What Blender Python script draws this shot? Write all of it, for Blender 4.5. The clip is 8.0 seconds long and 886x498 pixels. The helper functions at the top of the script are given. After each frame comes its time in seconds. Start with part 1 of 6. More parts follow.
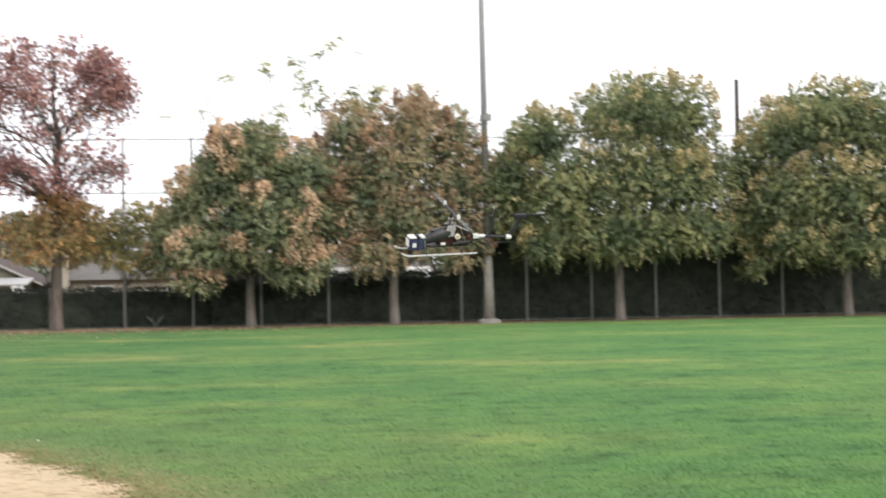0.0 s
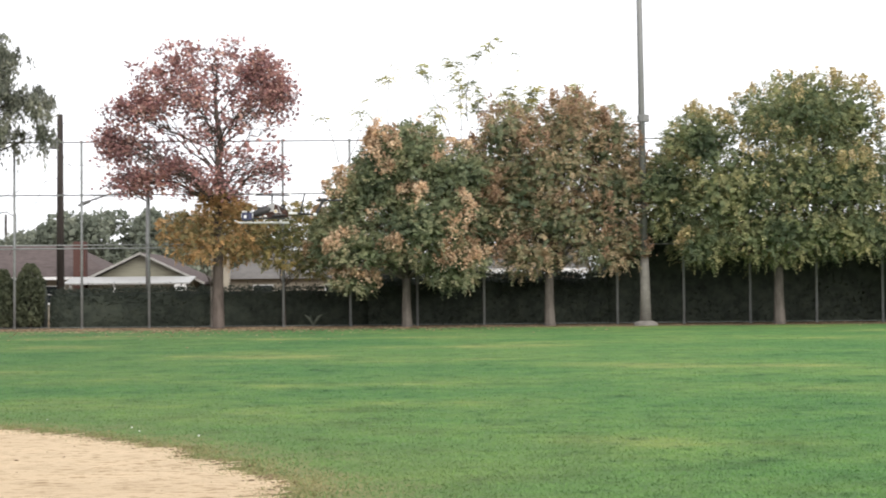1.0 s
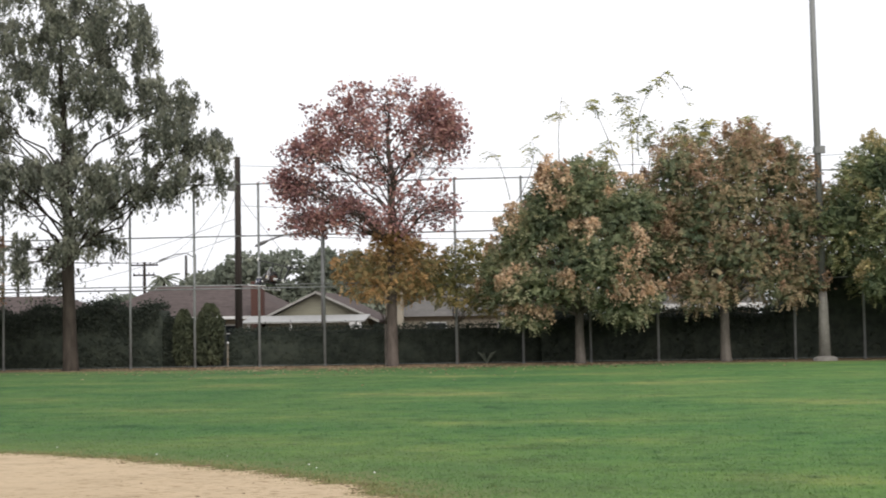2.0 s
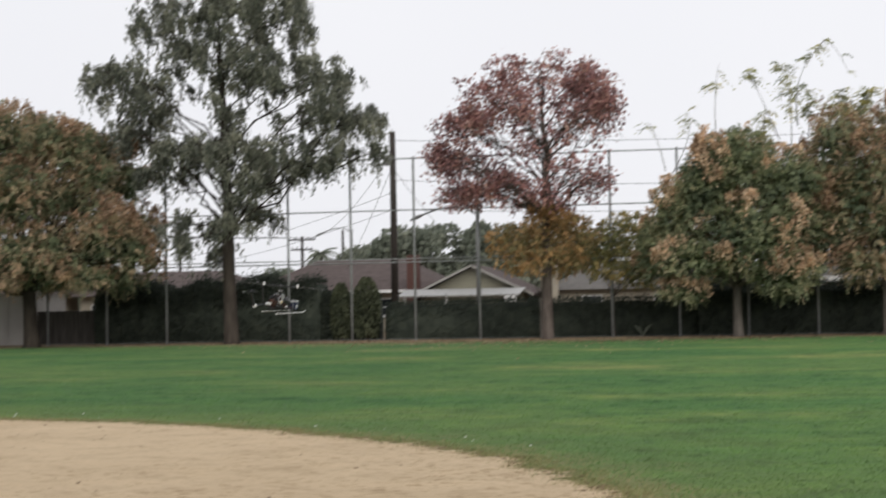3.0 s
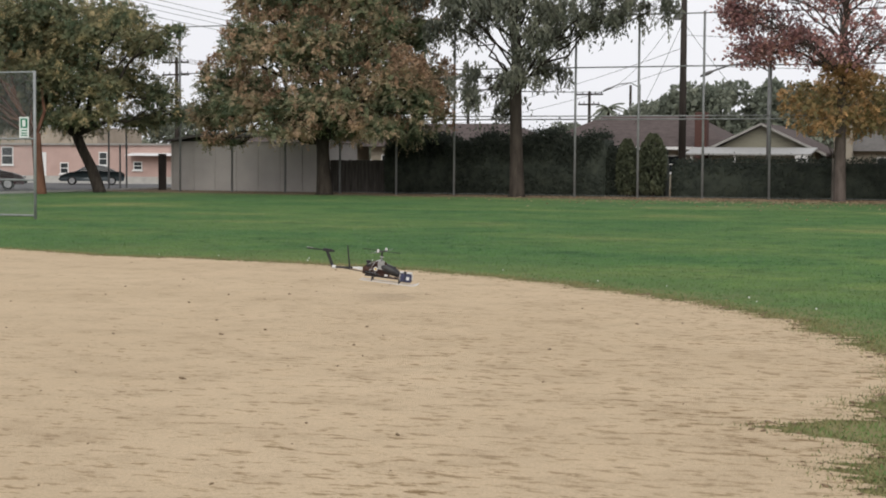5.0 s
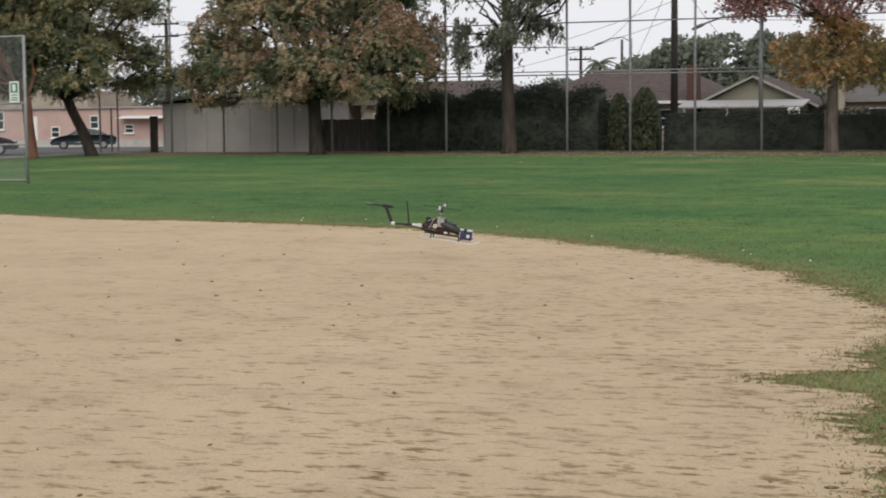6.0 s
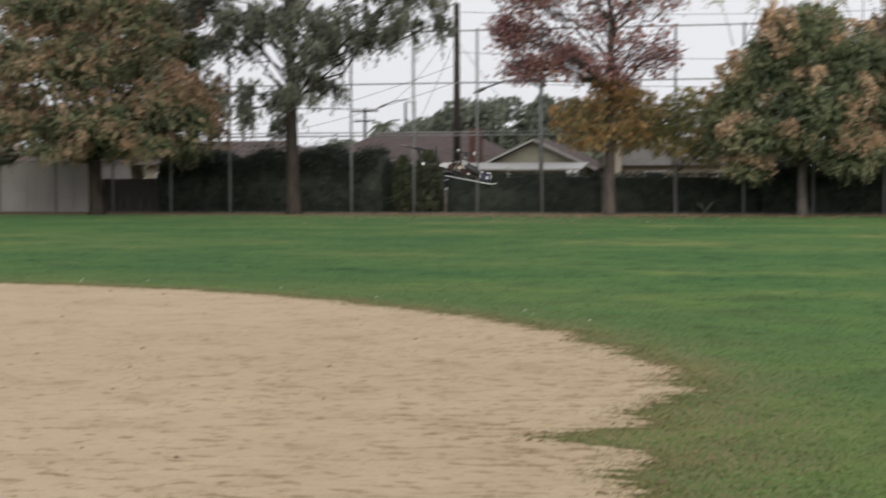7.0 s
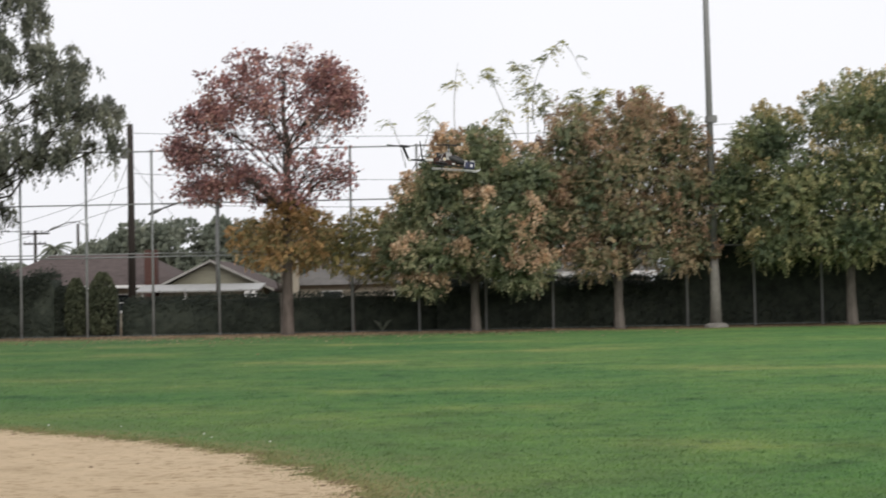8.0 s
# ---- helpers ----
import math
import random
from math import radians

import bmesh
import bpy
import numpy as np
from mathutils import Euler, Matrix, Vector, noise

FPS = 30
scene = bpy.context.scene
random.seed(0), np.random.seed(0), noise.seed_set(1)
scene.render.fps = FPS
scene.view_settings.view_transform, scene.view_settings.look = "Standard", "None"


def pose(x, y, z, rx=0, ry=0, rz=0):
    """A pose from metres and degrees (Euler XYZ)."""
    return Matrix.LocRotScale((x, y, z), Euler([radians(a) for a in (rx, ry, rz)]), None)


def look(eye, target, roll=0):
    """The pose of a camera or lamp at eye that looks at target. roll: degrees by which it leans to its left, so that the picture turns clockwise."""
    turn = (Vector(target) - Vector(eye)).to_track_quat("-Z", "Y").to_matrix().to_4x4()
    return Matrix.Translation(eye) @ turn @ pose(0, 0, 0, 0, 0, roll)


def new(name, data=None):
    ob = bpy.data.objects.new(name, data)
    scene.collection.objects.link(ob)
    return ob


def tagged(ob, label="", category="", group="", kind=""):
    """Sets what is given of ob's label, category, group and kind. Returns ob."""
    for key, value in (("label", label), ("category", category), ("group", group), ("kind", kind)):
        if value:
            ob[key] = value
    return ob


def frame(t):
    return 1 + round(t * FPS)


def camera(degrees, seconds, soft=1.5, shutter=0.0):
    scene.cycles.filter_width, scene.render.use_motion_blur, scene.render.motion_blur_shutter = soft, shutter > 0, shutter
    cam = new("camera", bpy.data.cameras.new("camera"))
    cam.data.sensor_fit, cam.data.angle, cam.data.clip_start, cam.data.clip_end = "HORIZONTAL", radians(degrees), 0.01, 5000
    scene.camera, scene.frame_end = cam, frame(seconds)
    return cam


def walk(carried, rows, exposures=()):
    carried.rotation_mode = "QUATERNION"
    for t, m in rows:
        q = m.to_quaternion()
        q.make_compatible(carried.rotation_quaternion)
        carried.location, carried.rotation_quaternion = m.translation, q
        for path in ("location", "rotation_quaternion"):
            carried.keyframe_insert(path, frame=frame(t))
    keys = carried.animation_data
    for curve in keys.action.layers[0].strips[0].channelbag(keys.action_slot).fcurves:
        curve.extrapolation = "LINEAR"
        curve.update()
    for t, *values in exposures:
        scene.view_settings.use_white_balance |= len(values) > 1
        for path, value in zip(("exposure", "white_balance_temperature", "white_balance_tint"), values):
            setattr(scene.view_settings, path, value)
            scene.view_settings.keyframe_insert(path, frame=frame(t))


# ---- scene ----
# the clip's camera closes its iris as it turns away from the bright open sky
EXPOSURES = [(0.0, 0.86), (1.0, 0.78), (1.7, 0.5), (2.8, 0.0), (4.5, 0.05), (5.8, 0.0), (6.5, -0.1), (7.5, -0.05), (8.0, 0.1)]
FOV = 30.99
cam = camera(FOV, 8.0, soft=1.8, shutter=0.22)
EYE = 1.60
# seconds, yaw, pitch, roll: a person stands still and pans after the helicopter
ROWS = [
    (0.0, -6.58, 1.39, -0.99), (0.1, -5.23, 1.95, -0.84), (0.2, -4.28, 2.07, -0.69),
    (0.3, -3.32, 2.0, -0.53), (0.4, -2.62, 2.04, -0.38), (0.5, -2.04, 1.7, -0.23),
    (0.6, -1.71, 1.51, -0.29), (0.7, -1.76, 1.55, -0.34), (0.8, -1.83, 1.69, -0.39),
    (0.9, -1.56, 1.63, -0.45), (1.0, -1.0, 1.5, -0.5), (1.1, -0.39, 1.68, -0.64),
    (1.2, 0.08, 1.98, -0.77), (1.3, 0.61, 2.11, -0.9), (1.4, 1.24, 2.23, -1.03),
    (1.5, 1.83, 2.27, -1.16), (1.6, 2.54, 2.3, -1.06), (1.7, 3.25, 2.68, -0.97),
    (2.8, 9.42, 3.03, -1.1), (2.9, 9.96, 2.78, -1.08), (3.0, 10.72, 2.03, -1.06),
    (3.1, 12.31, 1.22, -0.81), (3.2, 13.53, 0.64, -0.55), (3.3, 14.74, 0.22, -0.3),
    (3.4, 15.59, 0.06, -0.04), (3.5, 16.37, -0.22, 0.22), (3.6, 17.34, -0.37, 0.32),
    (3.7, 18.18, -0.5, 0.43), (3.8, 18.89, -0.65, 0.54), (3.9, 19.06, -1.05, 0.65),
    (4.0, 18.88, -1.29, 0.76), (4.1, 18.88, -1.49, 0.76), (4.2, 18.84, -1.66, 0.75),
    (4.3, 18.93, -1.82, 0.75), (4.4, 19.2, -1.95, 0.74), (4.5, 19.46, -2.09, 0.74),
    (4.6, 19.89, -2.26, 0.65), (4.7, 20.27, -2.39, 0.56), (5.8, 21.44, -5.03, -0.0),
    (5.9, 21.21, -4.85, -0.27), (6.0, 20.72, -4.62, -0.55), (6.1, 20.02, -4.47, -0.58),
    (6.2, 19.21, -4.03, -0.62), (6.3, 18.47, -3.76, -0.65), (6.4, 17.83, -3.46, -0.69),
    (6.5, 17.25, -3.22, -0.72), (6.6, 16.63, -3.11, -0.62), (6.7, 16.08, -3.05, -0.52),
    (6.8, 15.32, -2.99, -0.42), (6.9, 14.46, -2.97, -0.3), (7.0, 12.98, -2.49, -0.15),
    (7.1, 10.98, -1.49, -0.15), (7.2, 10.08, -1.09, -0.2), (7.3, 8.94, -0.68, -0.25),
    (7.4, 7.95, -0.63, -0.3), (7.5, 6.76, -0.41, -0.35), (7.6, 5.74, -0.21, -0.45),
    (7.7, 4.56, 0.18, -0.6), (7.8, 3.65, 0.7, -0.75), (7.9, 2.54, 1.28, -0.95),
    (8.0, 1.44, 1.69, -1.12),
]
walk(cam, [(t, pose(0, 0, EYE, 90 + pitch, 0, yaw) @ pose(0, 0, 0, 0, 0, roll)) for t, yaw, pitch, roll in ROWS], exposures=EXPOSURES)

# ---- world and light ----
def make_world():
    w = bpy.data.worlds.new("overcast_sky")
    w.use_nodes = True
    nt = w.node_tree
    nt.nodes.clear()
    out = nt.nodes.new("ShaderNodeOutputWorld")
    bg = nt.nodes.new("ShaderNodeBackground")
    sky = nt.nodes.new("ShaderNodeTexSky")
    sky.sky_type = "NISHITA"
    sky.sun_disc = False
    sky.sun_elevation = radians(32)
    sky.sun_rotation = radians(-150)
    sky.dust_density = 4.0
    hsv = nt.nodes.new("ShaderNodeHueSaturation")
    hsv.inputs["Saturation"].default_value = 0.25
    hsv.inputs["Value"].default_value = 0.10
    # an even cloud layer over the sky
    tc = nt.nodes.new("ShaderNodeTexCoord")
    noi = nt.nodes.new("ShaderNodeTexNoise")
    noi.inputs["Scale"].default_value = 1.6
    noi.inputs["Detail"].default_value = 3.0
    ramp = nt.nodes.new("ShaderNodeValToRGB")
    ramp.color_ramp.elements[0].position, ramp.color_ramp.elements[0].color = 0.3, (0.81, 0.815, 0.86, 1)
    ramp.color_ramp.elements[1].position, ramp.color_ramp.elements[1].color = 0.75, (0.89, 0.89, 0.92, 1)
    mix = nt.nodes.new("ShaderNodeMix")
    mix.data_type = "RGBA"
    mix.inputs["Factor"].default_value = 0.88
    link = nt.links.new
    link(tc.outputs["Generated"], noi.inputs["Vector"])
    link(noi.outputs["Fac"], ramp.inputs["Fac"])
    link(sky.outputs["Color"], hsv.inputs["Color"])
    link(hsv.outputs["Color"], mix.inputs["A"])
    # thin cloud low down is brighter than the thick layer overhead
    sep = nt.nodes.new("ShaderNodeSeparateXYZ")
    grad = nt.nodes.new("ShaderNodeMapRange")
    grad.inputs["From Min"].default_value, grad.inputs["From Max"].default_value = 0.25, 0.85
    grad.inputs["To Min"].default_value, grad.inputs["To Max"].default_value = 1.13, 0.92
    vm = nt.nodes.new("ShaderNodeVectorMath")
    vm.operation = "SCALE"
    link(tc.outputs["Generated"], sep.inputs[0])
    link(sep.outputs["Z"], grad.inputs["Value"])
    link(ramp.outputs["Color"], vm.inputs[0])
    link(grad.outputs["Result"], vm.inputs["Scale"])
    link(vm.outputs["Vector"], mix.inputs["B"])
    link(mix.outputs["Result"], bg.inputs["Color"])
    bg.inputs["Strength"].default_value = 1.0
    link(bg.outputs["Background"], out.inputs["Surface"])
    scene.world = w


make_world()
sun = new("sun", bpy.data.lights.new("sun", "SUN"))
sun.data.energy, sun.data.angle, sun.data.color = 1.9, radians(50), (1.0, 0.96, 0.9)
sun.matrix_basis = look((26, -45, 46), (0, 20, 0))


# ---- materials ----
DIRT_C, DIRT_R = (-14.0, 9.0), 13.6


def material(name, rough=0.8, metal=0.0, spec=0.3):
    m = bpy.data.materials.new(name)
    m.use_nodes = True
    b = m.node_tree.nodes["Principled BSDF"]
    b.inputs["Roughness"].default_value = rough
    b.inputs["Metallic"].default_value = metal
    b.inputs["Specular IOR Level"].default_value = spec
    return m, m.node_tree, b


def ramp_node(nt, stops):
    r = nt.nodes.new("ShaderNodeValToRGB")
    e = r.color_ramp.elements
    while len(e) < len(stops):
        e.new(0.5)
    for el, (p, c) in zip(e, stops):
        el.position, el.color = p, (*c, 1)
    return r


def noise_node(nt, scale, detail=4.0, rough=0.6, turn=0.0, stretch=None):
    n = nt.nodes.new("ShaderNodeTexNoise")
    n.inputs["Scale"].default_value = scale
    n.inputs["Detail"].default_value = detail
    n.inputs["Roughness"].default_value = rough
    tc = nt.nodes.new("ShaderNodeTexCoord")
    if stretch:
        mp = nt.nodes.new("ShaderNodeMapping")
        mp.inputs["Scale"].default_value = stretch
        mp.inputs["Rotation"].default_value = (0, 0, radians(turn))
        nt.links.new(tc.outputs["Object"], mp.inputs["Vector"])
        nt.links.new(mp.outputs["Vector"], n.inputs["Vector"])
    else:
        nt.links.new(tc.outputs["Object"], n.inputs["Vector"])
    return n


def mix_node(nt, fac, a, b, mode="MIX"):
    m = nt.nodes.new("ShaderNodeMix")
    m.data_type, m.blend_type = "RGBA", mode
    for s, v in (("Factor", fac), ("A", a), ("B", b)):
        if isinstance(v, (int, float)):
            m.inputs[s].default_value = v
        elif isinstance(v, tuple):
            m.inputs[s].default_value = (*v, 1)
        else:
            nt.links.new(v, m.inputs[s])
    return m.outputs["Result"]


def bump(nt, b, height, strength=0.3, distance=0.02):
    n = nt.nodes.new("ShaderNodeBump")
    n.inputs["Strength"].default_value = strength
    n.inputs["Distance"].default_value = distance
    nt.links.new(height, n.inputs["Height"])
    nt.links.new(n.outputs["Normal"], b.inputs["Normal"])


def worn(name, dark, light, scale=6.0, rough=0.75, metal=0.0, strength=0.2, fine=60.0, spec=0.3, stretch=None):
    """A surface with stains at one scale and grain at a finer one."""
    m, nt, b = material(name, rough, metal, spec)
    a = noise_node(nt, scale, 4, 0.6, stretch=stretch)
    r = ramp_node(nt, ((0.3, dark), (0.7, light)))
    nt.links.new(a.outputs["Fac"], r.inputs["Fac"])
    f = noise_node(nt, fine, 3, 0.6)
    g = ramp_node(nt, ((0.3, (0.82, 0.82, 0.82)), (0.7, (1, 1, 1))))
    nt.links.new(f.outputs["Fac"], g.inputs["Fac"])
    nt.links.new(mix_node(nt, 1.0, r.outputs["Color"], g.outputs["Color"], "MULTIPLY"), b.inputs["Base Color"])
    bump(nt, b, f.outputs["Fac"], strength, 0.01)
    return m


def leafy(name, stops, scale=0.6, jitter=0.14, rough=0.75, gain=1.75, sat=0.84, sprays=False):
    """Leaves: clusters of one colour by place, and each leaf or leaf spray a little lighter or darker."""
    m, nt, b = material(name, rough, 0, 0.25)
    n = noise_node(nt, scale, 3, 0.55)
    r = ramp_node(nt, [(p, tuple(gain * (0.3 * c[0] + 0.6 * c[1] + 0.1 * c[2]) * (1 - sat) + gain * sat * v for v in c)) for p, c in stops])
    if sprays:
        own = nt.nodes.new("ShaderNodeAttribute")
        own.attribute_name = "tint"
        own = own.outputs["Fac"]
    else:
        own = nt.nodes.new("ShaderNodeNewGeometry").outputs["Random Per Island"]
    add = nt.nodes.new("ShaderNodeMath")
    add.operation = "MULTIPLY_ADD"
    add.inputs[1].default_value = jitter
    nt.links.new(own, add.inputs[0])
    sub = nt.nodes.new("ShaderNodeMath")
    sub.operation = "SUBTRACT"
    sub.inputs[1].default_value = jitter / 2
    nt.links.new(n.outputs["Fac"], sub.inputs[0])
    nt.links.new(sub.outputs[0], add.inputs[2])
    nt.links.new(add.outputs[0], r.inputs["Fac"])
    # noise tone in the colour stands in for lit clumps and dark gaps
    spray = noise_node(nt, 2.1, 3, 0.6)
    rv = ramp_node(nt, ((0.36, (0.70, 0.72, 0.72)), (0.5, (1, 1, 1)), (0.66, (1.28, 1.25, 1.2))))
    nt.links.new(spray.outputs["Fac"], rv.inputs["Fac"])
    col = mix_node(nt, 1.0, r.outputs["Color"], rv.outputs["Color"], "MULTIPLY")
    nt.links.new(col, b.inputs["Base Color"])
    tr = nt.nodes.new("ShaderNodeBsdfTranslucent")
    nt.links.new(col, tr.inputs["Color"])
    mx = nt.nodes.new("ShaderNodeMixShader")
    mx.inputs[0].default_value = 0.38
    nt.links.new(b.outputs[0], mx.inputs[1])
    nt.links.new(tr.outputs[0], mx.inputs[2])
    nt.links.new(mx.outputs[0], nt.nodes["Material Output"].inputs["Surface"])
    return m


def lawn_colour(nt, lift=0.94):
    """Green turf in broad bands and blotches, paler where it is dry."""
    big = noise_node(nt, 0.17, 4, 0.6, stretch=(0.8, 1.0, 1))
    mid = noise_node(nt, 0.9, 6, 0.7)
    tones = ((0.30, (0.061, 0.146, 0.054)), (0.45, (0.079, 0.166, 0.058)), (0.57, (0.112, 0.190, 0.065)), (0.70, (0.200, 0.230, 0.092)))
    r1 = ramp_node(nt, [(p, tuple(v * lift for v in c)) for p, c in tones])
    nt.links.new(big.outputs["Fac"], r1.inputs["Fac"])
    r2 = ramp_node(nt, ((0.32, (0.55, 0.60, 0.58)), (0.46, (0.95, 0.95, 0.95)), (0.68, (1.26, 1.19, 1.06))))
    nt.links.new(mid.outputs["Fac"], r2.inputs["Fac"])
    c = mix_node(nt, 1.0, r1.outputs["Color"], r2.outputs["Color"], "MULTIPLY")
    # denser tufts stand darker in the sward
    tuft = noise_node(nt, 3.2, 5, 0.66)
    r3 = ramp_node(nt, ((0.33, (0.40, 0.48, 0.50)), (0.43, (0.96, 0.97, 0.97)), (0.66, (1.12, 1.08, 1.0))))
    nt.links.new(tuft.outputs["Fac"], r3.inputs["Fac"])
    c = mix_node(nt, 1.0, c, r3.outputs["Color"], "MULTIPLY")
    # dry: exposure difference put into the colour, darker west and lighter east
    tc = nt.nodes.new("ShaderNodeTexCoord")
    sep = nt.nodes.new("ShaderNodeSeparateXYZ")
    nt.links.new(tc.outputs["Object"], sep.inputs[0])
    mr = nt.nodes.new("ShaderNodeMapRange")
    mr.inputs["From Min"].default_value, mr.inputs["From Max"].default_value = -9.0, 11.0
    nt.links.new(sep.outputs["X"], mr.inputs["Value"])
    dry = mix_node(nt, mr.outputs["Result"], (0.90, 0.90, 0.90), (1.14, 1.14, 1.08))
    c = mix_node(nt, 1.0, c, dry, "MULTIPLY")
    near = nt.nodes.new("ShaderNodeVectorMath")
    near.operation = "DISTANCE"
    near.inputs[1].default_value = (DIRT_C[0], DIRT_C[1], 0)
    nt.links.new(tc.outputs["Object"], near.inputs[0])
    wander = nt.nodes.new("ShaderNodeMath")
    wander.operation = "MULTIPLY_ADD"
    wander.inputs[1].default_value = 7.0
    nt.links.new(mid.outputs["Fac"], wander.inputs[0])
    nt.links.new(near.outputs["Value"], wander.inputs[2])
    fade = nt.nodes.new("ShaderNodeMapRange")
    fade.inputs["From Min"].default_value, fade.inputs["From Max"].default_value = 16.0, 21.5
    fade.inputs["To Min"].default_value, fade.inputs["To Max"].default_value = 0.5, 0.0
    nt.links.new(wander.outputs[0], fade.inputs["Value"])
    return mix_node(nt, fade.outputs["Result"], c, (0.165, 0.195, 0.075))


def lawn_material():
    m, nt, b = material("lawn", 0.9, 0, 0.15)
    fine = noise_node(nt, 22, 4, 0.7)
    r3 = ramp_node(nt, ((0.3, (0.6, 0.62, 0.6)), (0.7, (1.3, 1.3, 1.25))))
    nt.links.new(fine.outputs["Fac"], r3.inputs["Fac"])
    c = mix_node(nt, 1.0, lawn_colour(nt), r3.outputs["Color"], "MULTIPLY")
    # bare soil and litter under the trees along the fence
    tc = nt.nodes.new("ShaderNodeTexCoord")
    sep = nt.nodes.new("ShaderNodeSeparateXYZ")
    nt.links.new(tc.outputs["Object"], sep.inputs[0])
    ed = noise_node(nt, 0.5, 5, 0.65)
    off = nt.nodes.new("ShaderNodeMath")
    off.operation = "MULTIPLY_ADD"
    off.inputs[1].default_value = 6.0
    nt.links.new(ed.outputs["Fac"], off.inputs[0])
    nt.links.new(sep.outputs["Y"], off.inputs[2])
    mr = nt.nodes.new("ShaderNodeMapRange")
    mr.inputs["From Min"].default_value, mr.inputs["From Max"].default_value = 71.2, 73.4
    nt.links.new(off.outputs[0], mr.inputs["Value"])
    so = noise_node(nt, 3.0, 5, 0.7)
    rs = ramp_node(nt, ((0.3, (0.10, 0.075, 0.048)), (0.55, (0.17, 0.125, 0.078)), (0.75, (0.24, 0.17, 0.095))))
    nt.links.new(so.outputs["Fac"], rs.inputs["Fac"])
    c = mix_node(nt, mr.outputs["Result"], c, rs.outputs["Color"])
    # worn straw rim round the infield
    away = nt.nodes.new("ShaderNodeVectorMath")
    away.operation = "DISTANCE"
    away.inputs[1].default_value = (DIRT_C[0], DIRT_C[1], 0)
    nt.links.new(tc.outputs["Object"], away.inputs[0])
    rim = noise_node(nt, 1.1, 7, 0.72)
    am = nt.nodes.new("ShaderNodeMath")
    am.operation = "MULTIPLY_ADD"
    am.inputs[1].default_value = 3.6
    nt.links.new(rim.outputs["Fac"], am.inputs[0])
    nt.links.new(away.outputs["Value"], am.inputs[2])
    mr2 = nt.nodes.new("ShaderNodeMapRange")
    mr2.inputs["From Min"].default_value, mr2.inputs["From Max"].default_value = 15.3, 16.6
    mr2.inputs["To Min"].default_value, mr2.inputs["To Max"].default_value = 0.75, 0.0
    nt.links.new(am.outputs[0], mr2.inputs["Value"])
    c = mix_node(nt, mr2.outputs["Result"], c, (0.22, 0.175, 0.09))
    nt.links.new(c, b.inputs["Base Color"])
    bump(nt, b, fine.outputs["Fac"], 0.6, 0.03)
    return m


